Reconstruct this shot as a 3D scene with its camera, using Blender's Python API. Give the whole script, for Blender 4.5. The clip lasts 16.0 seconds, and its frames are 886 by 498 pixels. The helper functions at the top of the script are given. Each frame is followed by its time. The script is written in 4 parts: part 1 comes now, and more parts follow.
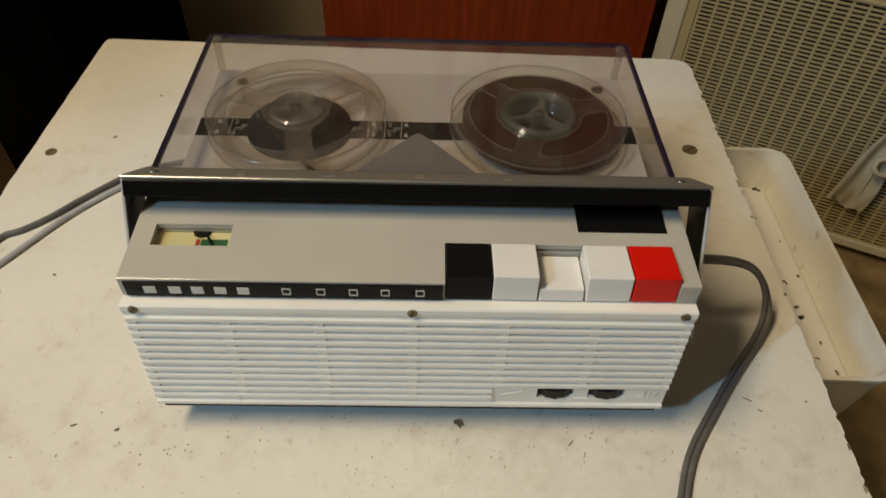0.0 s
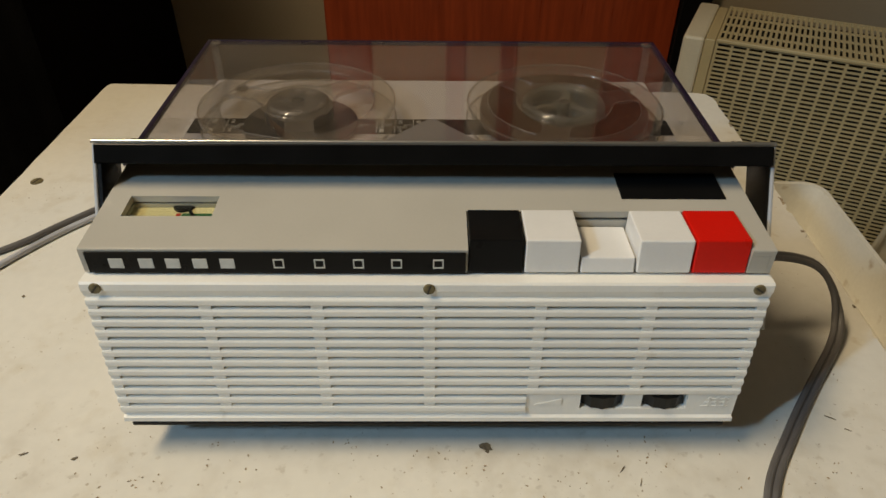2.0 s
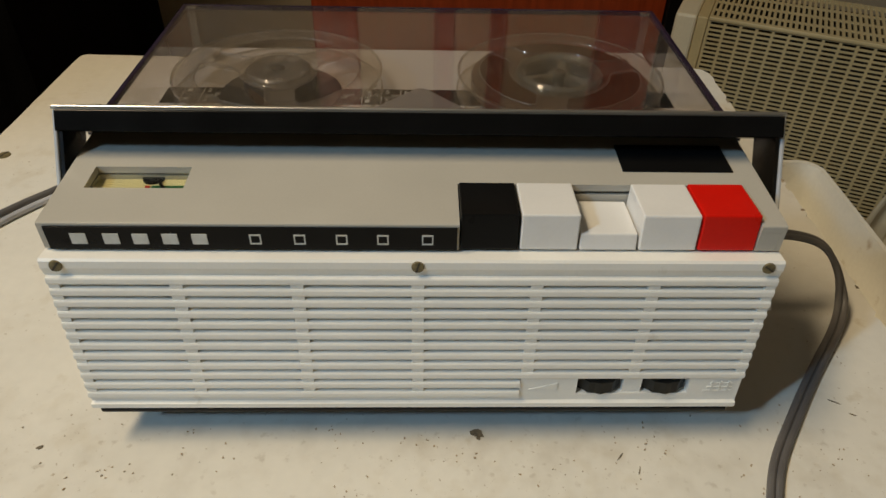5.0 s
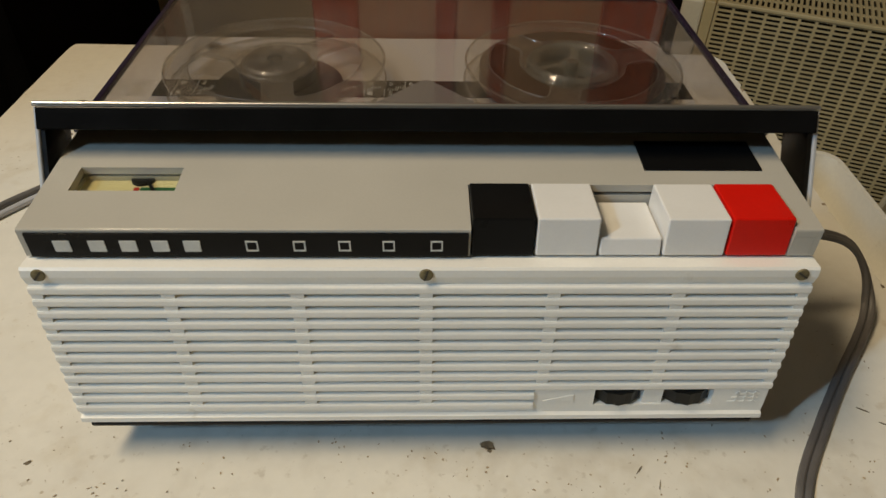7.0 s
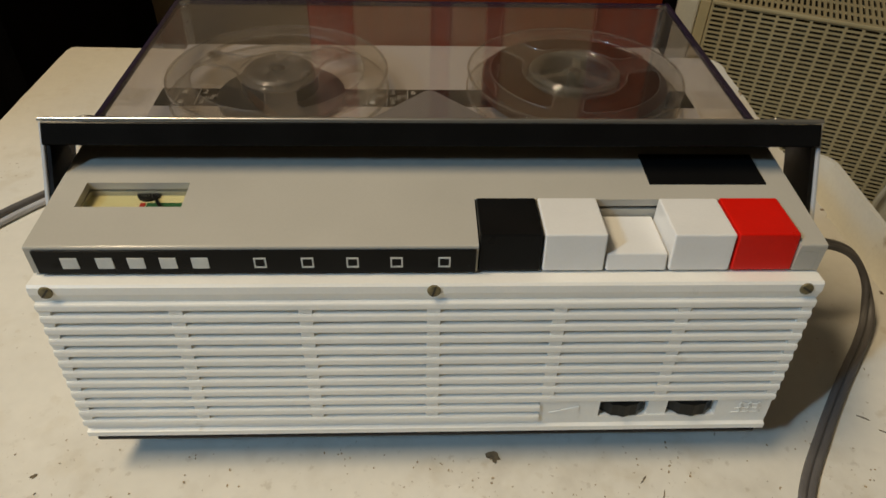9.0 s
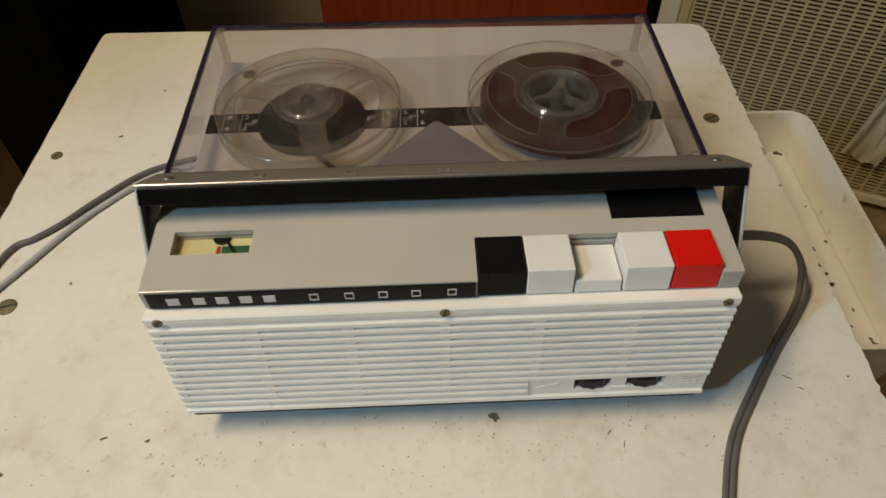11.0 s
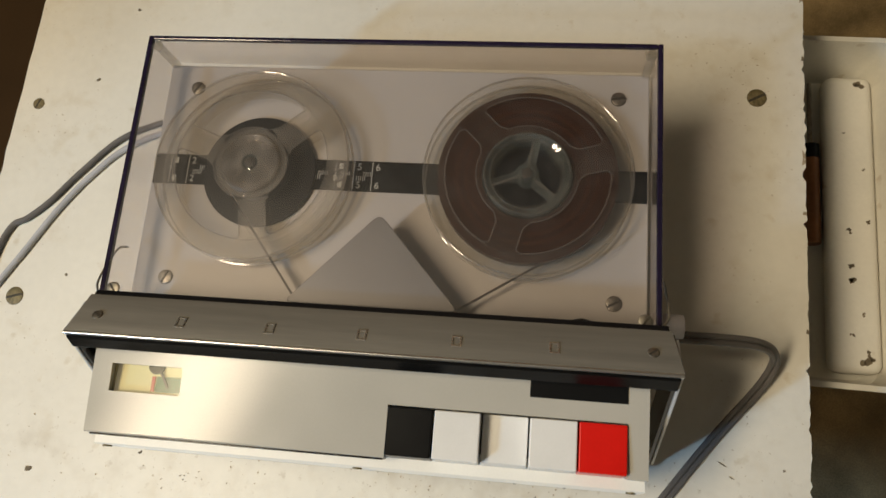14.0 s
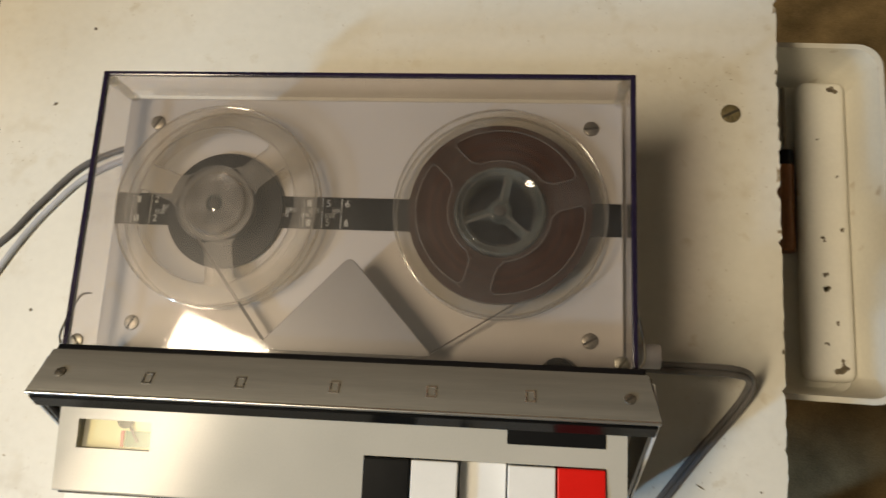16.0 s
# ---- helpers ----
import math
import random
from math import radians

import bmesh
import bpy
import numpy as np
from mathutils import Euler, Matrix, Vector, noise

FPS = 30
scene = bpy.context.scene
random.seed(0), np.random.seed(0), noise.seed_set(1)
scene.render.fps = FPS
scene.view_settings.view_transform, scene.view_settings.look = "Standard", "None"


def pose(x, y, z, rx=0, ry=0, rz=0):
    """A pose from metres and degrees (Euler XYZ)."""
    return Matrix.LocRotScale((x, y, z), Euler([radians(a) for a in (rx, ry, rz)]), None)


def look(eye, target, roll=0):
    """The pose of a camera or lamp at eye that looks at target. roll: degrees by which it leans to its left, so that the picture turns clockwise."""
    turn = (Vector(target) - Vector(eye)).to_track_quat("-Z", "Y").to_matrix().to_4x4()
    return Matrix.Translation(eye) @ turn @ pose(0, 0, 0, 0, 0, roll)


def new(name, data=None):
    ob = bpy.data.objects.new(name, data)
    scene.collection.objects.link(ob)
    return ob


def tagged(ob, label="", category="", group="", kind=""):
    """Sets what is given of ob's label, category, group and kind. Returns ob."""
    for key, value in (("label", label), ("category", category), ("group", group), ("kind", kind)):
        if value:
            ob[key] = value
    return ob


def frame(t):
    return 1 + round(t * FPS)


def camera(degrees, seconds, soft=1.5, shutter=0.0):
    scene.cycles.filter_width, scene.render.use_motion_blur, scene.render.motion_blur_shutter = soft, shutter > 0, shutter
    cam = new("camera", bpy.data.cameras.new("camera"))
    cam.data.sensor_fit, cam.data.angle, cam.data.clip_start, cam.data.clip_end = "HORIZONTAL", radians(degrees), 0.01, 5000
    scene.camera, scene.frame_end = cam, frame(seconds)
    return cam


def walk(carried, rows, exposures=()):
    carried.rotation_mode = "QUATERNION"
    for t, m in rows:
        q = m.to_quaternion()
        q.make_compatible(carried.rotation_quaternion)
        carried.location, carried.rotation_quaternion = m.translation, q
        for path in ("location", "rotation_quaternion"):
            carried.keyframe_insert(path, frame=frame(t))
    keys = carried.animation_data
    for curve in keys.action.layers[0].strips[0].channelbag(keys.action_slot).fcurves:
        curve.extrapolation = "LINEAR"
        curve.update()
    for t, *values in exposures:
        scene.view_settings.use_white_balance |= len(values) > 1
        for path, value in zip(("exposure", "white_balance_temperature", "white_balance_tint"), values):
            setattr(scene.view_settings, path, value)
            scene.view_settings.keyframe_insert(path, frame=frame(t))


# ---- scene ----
cam = camera(65.3, 16.0, soft=1.5, shutter=0.6)
PATH = [
    (0, (0.01, -0.202, 0.357), (0.032, 1.173, -1.095), 2.6),
    (0.5, (0.009, -0.201, 0.353), (0.018, 1.234, -1.04), 2.0),
    (1, (0.006, -0.198, 0.319), (-0.001, 1.304, -1.0), 1.3),
    (1.5, (0.003, -0.202, 0.276), (-0.016, 1.368, -0.962), 0.7),
    (2, (0.007, -0.206, 0.275), (-0.006, 1.383, -0.939), 0.7),
    (2.5, (0.002, -0.203, 0.268), (0.003, 1.373, -0.964), 1.1),
    (3, (0.006, -0.199, 0.262), (0.029, 1.355, -0.996), 1.8),
    (3.5, (0.006, -0.2, 0.263), (0.045, 1.357, -0.992), 2.3),
    (4, (0.006, -0.199, 0.263), (0.041, 1.36, -0.988), 2.1),
    (6.5, (0.006, -0.179, 0.257), (0.026, 1.362, -1.019), 1.4),
    (7, (0.003, -0.175, 0.256), (0.025, 1.358, -1.028), 1.4),
    (7.5, (0.001, -0.173, 0.256), (0.028, 1.362, -1.025), 1.5),
    (8, (0.001, -0.172, 0.257), (0.031, 1.363, -1.025), 1.6),
    (8.5, (0.0, -0.172, 0.257), (0.031, 1.368, -1.018), 1.6),
    (9, (-0.002, -0.171, 0.262), (0.039, 1.353, -1.033), 1.7),
    (9.2, (-0.002, -0.172, 0.263), (0.035, 1.334, -1.053), 1.4),
    (11.3, (-0.001, -0.189, 0.376), (-0.018, 1.087, -1.164), -1.9),
    (11.5, (0.02, -0.192, 0.389), (-0.04, 1.057, -1.172), -2.9),
    (12, (0.081, -0.194, 0.424), (-0.107, 0.945, -1.209), -6.6),
    (12.5, (0.094, -0.17, 0.444), (-0.132, 0.815, -1.281), -9.0),
    (13, (0.066, -0.097, 0.46), (-0.133, 0.699, -1.364), -10.3),
    (13.5, (0.065, -0.013, 0.443), (-0.144, 0.598, -1.45), -14.9),
    (14, (0.076, 0.033, 0.447), (-0.171, 0.492, -1.484), -23.1),
    (14.5, (0.078, 0.054, 0.447), (-0.194, 0.449, -1.494), -29.2),
    (15, (0.079, 0.075, 0.446), (-0.198, 0.444, -1.5), -32.2),
    (15.5, (0.078, 0.073, 0.446), (-0.195, 0.446, -1.5), -31.2),
    (16, (0.077, 0.068, 0.447), (-0.109, 0.46, -1.505), -21.8),
]
EXPOSURES = [(0, -0.03, 6750, 10), (0.5, -0.06, 6700, 10), (1, 0.0, 6750, 10), (2, -0.02, 6750, 10), (4, -0.09, 6750, 10), (9.2, -0.08, 6750, 10), (11.5, 0.01, 6550, 10), (12.5, -0.12, 6500, 10), (13, -0.15, 6500, 10), (13.5, -0.01, 6450, 10), (14, 0.13, 6300, 10), (14.5, 0.25, 6350, 10), (15, 0.29, 6350, 10), (16, 0.29, 6350, 10)]
walk(cam, [(t, look(eye, target, roll)) for t, eye, target, roll in PATH], EXPOSURES)

# ---- light ----
FLOOR = -0.69
world = bpy.data.worlds.new("world")
scene.world = world
world.use_nodes = True
world.node_tree.nodes["Background"].inputs["Color"].default_value = (0.9, 0.8, 0.65, 1)
world.node_tree.nodes["Background"].inputs["Strength"].default_value = 0.006


def area_lamp(name, m, sx, sy, watts, colour):
    data = bpy.data.lights.new(name, "AREA")
    data.shape, data.size, data.size_y, data.energy, data.color = "RECTANGLE", sx, sy, watts, colour
    ob = new(name, data)
    ob.matrix_world = m
    return ob


area_lamp("ceiling_tube_light", pose(-0.85, -0.255, 1.63, 0, -24, -22), 0.25, 0.94, 25.5, (1.0, 0.82, 0.555))
area_lamp("window_light", look((-1.78, -1.235, 1.74), (0.0, 0.2, 0.0)), 0.07, 0.30, 28.0, (0.40, 0.68, 1.0))
scene.cycles.transparent_max_bounces = 32


# ---- materials ----
def nodes_of(name):
    m = bpy.data.materials.new(name)
    m.use_nodes = True
    return m, m.node_tree.nodes, m.node_tree.links


def surface(name, colour, rough=0.5, metal=0.0, vary=0.12, scale=30.0, fine=400.0, bump=0.1, dirt=None, dirt_at=(0.62, 0.72), dirt_scale=40.0, tone=None, spread=0.0, stretch=(1, 1, 1), coat=0.0, spec=0.5, specks=None, scuffs=None):
    """A worn surface: broad and fine variation of colour and gloss, and optional spots of dirt."""
    m, nodes, links = nodes_of(name)
    bsdf = nodes["Principled BSDF"]
    where = nodes.new("ShaderNodeTexCoord")
    mapping = nodes.new("ShaderNodeMapping")
    mapping.inputs["Scale"].default_value = stretch
    links.new(where.outputs["Object"], mapping.inputs["Vector"])

    def noise_node(size, detail=4.0):
        n = nodes.new("ShaderNodeTexNoise")
        n.inputs["Scale"].default_value, n.inputs["Detail"].default_value = size, detail
        links.new(mapping.outputs["Vector"], n.inputs["Vector"])
        return n

    def ramp_node(lo, hi, a, b, source):
        r = nodes.new("ShaderNodeValToRGB")
        r.color_ramp.elements[0].position, r.color_ramp.elements[1].position = lo, hi
        r.color_ramp.elements[0].color, r.color_ramp.elements[1].color = (*a, 1), (*b, 1)
        links.new(source, r.inputs["Fac"])
        return r

    def mix_node(fac, a, b):
        x = nodes.new("ShaderNodeMix")
        x.data_type = "RGBA"
        for sock, v in ((x.inputs["Factor"], fac), (x.inputs["A"], a), (x.inputs["B"], b)):
            if isinstance(v, tuple):
                sock.default_value = (*v, 1)
            elif isinstance(v, float):
                sock.default_value = v
            else:
                links.new(v, sock)
        return x.outputs["Result"]

    broad, grain = noise_node(scale, 5), noise_node(fine, 3)
    dark = tone or tuple(c * (1 - vary) for c in colour)
    light = tuple(min(1, c * (1 + vary * 0.6)) for c in colour)
    col = ramp_node(0.32, 0.68, dark, light, broad.outputs["Fac"]).outputs["Color"]
    g = ramp_node(0.3, 0.7, (1 - vary * 0.6,) * 3, (1, 1, 1), grain.outputs["Fac"])
    mul = nodes.new("ShaderNodeMix")
    mul.data_type, mul.blend_type = "RGBA", "MULTIPLY"
    mul.inputs["Factor"].default_value = 1.0
    links.new(col, mul.inputs["A"])
    links.new(g.outputs["Color"], mul.inputs["B"])
    col = mul.outputs["Result"]
    if spread:
        info = nodes.new("ShaderNodeObjectInfo")
        r = ramp_node(0, 1, (1 - spread,) * 3, (1, 1, 1), info.outputs["Random"])
        m2 = nodes.new("ShaderNodeMix")
        m2.data_type, m2.blend_type = "RGBA", "MULTIPLY"
        m2.inputs["Factor"].default_value = 1.0
        links.new(col, m2.inputs["A"])
        links.new(r.outputs["Color"], m2.inputs["B"])
        col = m2.outputs["Result"]
    if dirt:
        spots = ramp_node(dirt_at[0], dirt_at[1], (0, 0, 0), (1, 1, 1), noise_node(dirt_scale, 8).outputs["Fac"])
        col = mix_node(spots.outputs["Color"], col, dirt)
    if specks:
        # fine flecks gathered in patches, and faint rubbed smears
        patch = ramp_node(0.45, 0.62, (0, 0, 0), (1, 1, 1), noise_node(16, 3).outputs["Fac"])
        fleck = ramp_node(0.68, 0.73, (0, 0, 0), (0.8, 0.8, 0.8), noise_node(420, 2).outputs["Fac"])
        both = nodes.new("ShaderNodeMath")
        both.operation = "MULTIPLY"
        links.new(patch.outputs["Color"], both.inputs[0])
        links.new(fleck.outputs["Color"], both.inputs[1])
        col = mix_node(both.outputs[0], col, specks)
        smear = ramp_node(0.5, 0.7, (0, 0, 0), (0.3, 0.3, 0.3), noise_node(75, 12).outputs["Fac"])
        rub = nodes.new("ShaderNodeMath")
        rub.operation = "MULTIPLY"
        links.new(patch.outputs["Color"], rub.inputs[0])
        links.new(smear.outputs["Color"], rub.inputs[1])
        col = mix_node(rub.outputs[0], col, (0.50, 0.41, 0.26))
    if scuffs:
        # scuffed strip along x: soft smears and thin dark scratches, thickest at y = scuffs[0]
        at, wide, soil = scuffs
        apart = nodes.new("ShaderNodeSeparateXYZ")
        links.new(where.outputs["Object"], apart.inputs[0])
        off, strip = nodes.new("ShaderNodeMath"), nodes.new("ShaderNodeMapRange")
        off.operation = "SUBTRACT"
        off.inputs[1].default_value = at
        links.new(apart.outputs["Y"], off.inputs[0])
        size = nodes.new("ShaderNodeMath")
        size.operation = "ABSOLUTE"
        links.new(off.outputs[0], size.inputs[0])
        strip.interpolation_type = "SMOOTHSTEP"
        strip.inputs["From Min"].default_value, strip.inputs["From Max"].default_value = wide, 0.0
        links.new(size.outputs[0], strip.inputs["Value"])
        for scale, lo, hi, most in ((48, 0.50, 0.74, 0.26), (170, 0.62, 0.72, 0.34)):
            r = ramp_node(lo, hi, (0, 0, 0), (most,) * 3, noise_node(scale, 12).outputs["Fac"])
            k = nodes.new("ShaderNodeMath")
            k.operation = "MULTIPLY"
            links.new(strip.outputs["Result"], k.inputs[0])
            links.new(r.outputs["Color"], k.inputs[1])
            col = mix_node(k.outputs[0], col, soil)
    links.new(col, bsdf.inputs["Base Color"])
    rr = nodes.new("ShaderNodeMapRange")
    rr.inputs["To Min"].default_value, rr.inputs["To Max"].default_value = max(0.02, rough - 0.07), min(1, rough + 0.07)
    links.new(broad.outputs["Fac"], rr.inputs["Value"])
    links.new(rr.outputs["Result"], bsdf.inputs["Roughness"])
    bsdf.inputs["Metallic"].default_value = metal
    bsdf.inputs["Specular IOR Level"].default_value = spec
    bsdf.inputs["Coat Weight"].default_value = coat
    if bump:
        b = nodes.new("ShaderNodeBump")
        b.inputs["Strength"].default_value, b.inputs["Distance"].default_value = bump, 0.001
        links.new(grain.outputs["Fac"], b.inputs["Height"])
        links.new(b.outputs["Normal"], bsdf.inputs["Normal"])
    return m


def clear(name, tint, milk=0.0, milk_colour=(0.7, 0.7, 0.68), rough=0.04, gloss=1.0, ior=1.49, marks=0.0, dust=0.0):
    """Clear plastic sheet: tinted see-through, Fresnel gloss, a little haze of fine scratches."""
    m, nodes, links = nodes_of(name)
    nodes.remove(nodes["Principled BSDF"])
    out = nodes["Material Output"]
    see, shine, fog = nodes.new("ShaderNodeBsdfTransparent"), nodes.new("ShaderNodeBsdfGlossy"), nodes.new("ShaderNodeBsdfDiffuse")
    see.inputs["Color"].default_value = (*tint, 1)
    shine.inputs["Roughness"].default_value = rough
    shine.inputs["Color"].default_value = (gloss, gloss, gloss, 1)
    fog.inputs["Color"].default_value = (*milk_colour, 1)
    base = nodes.new("ShaderNodeMixShader")
    base.inputs["Fac"].default_value = milk
    links.new(see.outputs[0], base.inputs[1])
    links.new(fog.outputs[0], base.inputs[2])
    if marks:
        n = nodes.new("ShaderNodeTexNoise")
        c = nodes.new("ShaderNodeTexCoord")
        links.new(c.outputs["Object"], n.inputs["Vector"])
        n.inputs["Scale"].default_value, n.inputs["Detail"].default_value = 60, 8
        r = nodes.new("ShaderNodeMapRange")
        r.inputs["From Min"].default_value, r.inputs["From Max"].default_value = 0.4, 0.75
        r.inputs["To Min"].default_value, r.inputs["To Max"].default_value = milk, milk + marks
        links.new(n.outputs["Fac"], r.inputs["Value"])
        links.new(r.outputs["Result"], base.inputs["Fac"])
    if dust:
        film_of_dust, dusty = nodes.new("ShaderNodeBsdfGlossy"), nodes.new("ShaderNodeMixShader")
        film_of_dust.inputs["Roughness"].default_value = 0.42
        dusty.inputs["Fac"].default_value = dust
        links.new(base.outputs[0], dusty.inputs[1])
        links.new(film_of_dust.outputs[0], dusty.inputs[2])
        base = dusty
    facing, power, amount = nodes.new("ShaderNodeLayerWeight"), nodes.new("ShaderNodeMath"), nodes.new("ShaderNodeMapRange")
    facing.inputs["Blend"].default_value = 0.5
    power.operation = "POWER"
    power.inputs[1].default_value = 4.5
    f0 = ((ior - 1) / (ior + 1)) ** 2
    amount.inputs["To Min"].default_value, amount.inputs["To Max"].default_value = f0, 1.0
    links.new(facing.outputs["Facing"], power.inputs[0])
    links.new(power.outputs[0], amount.inputs["Value"])
    full = nodes.new("ShaderNodeMixShader")
    links.new(amount.outputs["Result"], full.inputs["Fac"])
    links.new(base.outputs[0], full.inputs[1])
    links.new(shine.outputs[0], full.inputs[2])
    links.new(full.outputs[0], out.inputs["Surface"])
    return m


def wound(name, dark, light, rough):
    """Tape on edge: fine rings round the axis, a few of them paler."""
    m, nodes, links = nodes_of(name)
    bsdf = nodes["Principled BSDF"]
    where, apart, flat, far = nodes.new("ShaderNodeTexCoord"), nodes.new("ShaderNodeSeparateXYZ"), nodes.new("ShaderNodeCombineXYZ"), nodes.new("ShaderNodeVectorMath")
    links.new(where.outputs["Object"], apart.inputs[0])
    links.new(apart.outputs["X"], flat.inputs["X"])
    links.new(apart.outputs["Y"], flat.inputs["Y"])
    far.operation = "LENGTH"
    links.new(flat.outputs[0], far.inputs[0])
    total = None
    for scale, share in ((420.0, 0.6), (2600.0, 0.4)):
        n, k = nodes.new("ShaderNodeTexNoise"), nodes.new("ShaderNodeMath")
        n.noise_dimensions = "1D"
        n.inputs["Scale"].default_value = scale
        links.new(far.outputs["Value"], n.inputs["W"])
        k.operation = "MULTIPLY_ADD"
        k.inputs[1].default_value, k.inputs[2].default_value = share, 0.0
        links.new(n.outputs["Fac"], k.inputs[0])
        if total is not None:
            links.new(total.outputs[0], k.inputs[2])
        total = k
    r = nodes.new("ShaderNodeValToRGB")
    r.color_ramp.elements[0].position, r.color_ramp.elements[1].position = 0.35, 0.66
    r.color_ramp.elements[0].color, r.color_ramp.elements[1].color = (*dark, 1), (*light, 1)
    links.new(total.outputs[0], r.inputs["Fac"])
    links.new(r.outputs["Color"], bsdf.inputs["Base Color"])
    bump = nodes.new("ShaderNodeBump")
    bump.inputs["Strength"].default_value, bump.inputs["Distance"].default_value = 0.25, 0.0004
    links.new(total.outputs[0], bump.inputs["Height"])
    links.new(bump.outputs["Normal"], bsdf.inputs["Normal"])
    bsdf.inputs["Roughness"].default_value, bsdf.inputs["Specular IOR Level"].default_value = rough, 0.25
    return m


WHITE_PLASTIC = surface("white_plastic", (0.86, 0.84, 0.78), 0.38, vary=0.05, scale=25, fine=900, bump=0.03, dirt=(0.5, 0.44, 0.32), dirt_at=(0.7, 0.85), dirt_scale=60)
KEY_WHITE = surface("white_key_plastic", (0.79, 0.775, 0.745), 0.33, vary=0.04, scale=40, fine=900, bump=0.03)
KEY_BLACK = surface("black_key_plastic", (0.008, 0.008, 0.008), 0.3, vary=0.2, scale=40, fine=900, bump=0.03, spec=0.12)
KEY_RED = surface("red_key_plastic", (0.68, 0.010, 0.005), 0.3, spec=0.28, vary=0.08, scale=40, fine=900, bump=0.03)
GREY_PANEL = surface("warm_grey_enamel", (0.475, 0.448, 0.388), 0.15, spec=0.3, vary=0.05, scale=18, fine=1200, bump=0.02, dirt=(0.40, 0.37, 0.31), dirt_at=(0.68, 0.85), dirt_scale=25)
DECK_GREY = surface("pale_grey_deck", (0.52, 0.485, 0.44), 0.4, vary=0.05, scale=15, fine=900, bump=0.03)
HEAD_GREY = surface("satin_grey_metal_paint", (0.21, 0.20, 0.19), 0.42, metal=0.2, vary=0.05, scale=40, fine=1500, bump=0.03)
BLACK = surface("black_plastic", (0.008, 0.008, 0.009), 0.35, vary=0.2, scale=40, fine=600, bump=0.05, spec=0.2)
BLACK_GLOSS = surface("glossy_black", (0.006, 0.006, 0.006), 0.22, vary=0.2, scale=40, fine=600, bump=0.02, spec=0.12)
LABEL_BLACK = surface("matt_black_label", (0.006, 0.006, 0.006), 0.5, vary=0.2, scale=40, fine=600, bump=0.02, spec=0.1)
DARK_WHEEL = surface("dark_grey_rubber", (0.016, 0.016, 0.014), 0.5, spec=0.25, vary=0.2, scale=80, fine=900, bump=0.1)
STEEL = surface("brushed_steel", (0.235, 0.218, 0.186), 0.55, metal=0.5, vary=0.12, scale=60, fine=500, bump=0.05, stretch=(0.15, 3, 3))
SCREW = surface("dull_screw_metal", (0.34, 0.31, 0.26), 0.42, metal=0.9, vary=0.35, scale=400, fine=1500, bump=0.1)
STEEL_BRIGHT = surface("bright_rolled_steel", (0.62, 0.60, 0.56), 0.28, metal=0.9, vary=0.12, scale=60, fine=500, bump=0.03, stretch=(0.15, 3, 3))
# pale bluish colour carries the cool reflection on the handle legs
LEG_SHEEN = surface("steel_with_pale_sheen", (0.60, 0.61, 0.62), 0.38, metal=0.25, vary=0.1, scale=60, fine=500, bump=0.03)
STEEL_DARK = surface("dark_polished_steel", (0.10, 0.10, 0.105), 0.25, metal=1.0, vary=0.15, scale=60, fine=500, bump=0.04)
RUST = surface("rusty_screw", (0.21, 0.17, 0.085), 0.6, metal=0.3, vary=0.4, scale=400, fine=1500, bump=0.2)
SLOT = surface("dark_matt_brown", (0.06, 0.05, 0.035), 0.8, vary=0.3, scale=300, fine=900)
SILVER_PRINT = surface("silver_print", (0.62, 0.62, 0.58), 0.4, vary=0.1, scale=200, fine=900, bump=0)
DIAL_YELLOW = surface("pale_yellow_dial", (0.82, 0.74, 0.46), 0.5, vary=0.1, scale=60, fine=700, bump=0)
DIAL_GREEN = surface("dark_green_print", (0.02, 0.12, 0.05), 0.5, vary=0.1, scale=60, fine=700, bump=0)
DIAL_RED = surface("dial_red_print", (0.5, 0.03, 0.02), 0.5, vary=0.1, scale=60, fine=700, bump=0)
TAPE_BROWN = surface("brown_magnetic_tape", (0.056, 0.021, 0.007), 0.3, spec=0.18, vary=0.25, scale=60, fine=900, bump=0.05)
TAPE_WOUND = wound("wound_brown_tape", (0.026, 0.0080, 0.0030), (0.050, 0.0155, 0.0056), 0.34)
TAPE_DARK = surface("dark_tape_back", (0.026, 0.024, 0.023), 0.4, vary=0.2, scale=60, fine=900, bump=0.03)
CABLE = surface("grey_pvc_cable", (0.135, 0.125, 0.118), 0.42, vary=0.12, scale=60, fine=900, bump=0.06)
CABLE_BROWN = surface("brown_cable_sheath", (0.16, 0.11, 0.06), 0.5, vary=0.12, scale=60, fine=900, bump=0.06)
CABLE_PALE = surface("pale_grey_pvc_cable", (0.46, 0.46, 0.48), 0.42, vary=0.12, scale=60, fine=900, bump=0.06)
BOARD = surface("worn_white_paint", (0.75, 0.715, 0.63), 0.42, vary=0.07, scale=7, fine=160, bump=0.12, dirt=(0.52, 0.44, 0.31), dirt_at=(0.66, 0.84), dirt_scale=60, specks=(0.36, 0.28, 0.18), scuffs=(-0.012, 0.05, (0.33, 0.26, 0.17)))
CHIP = surface("raw_chipboard", (0.42, 0.33, 0.22), 0.85, vary=0.35, scale=180, fine=700, bump=0.5)
GRIME = surface("dark_grime", (0.19, 0.15, 0.095), 0.8, vary=0.4, scale=300, fine=900, bump=0.2)
STAIN = surface("brown_stain", (0.42, 0.32, 0.2), 0.7, vary=0.3, scale=300, fine=900, bump=0.1)
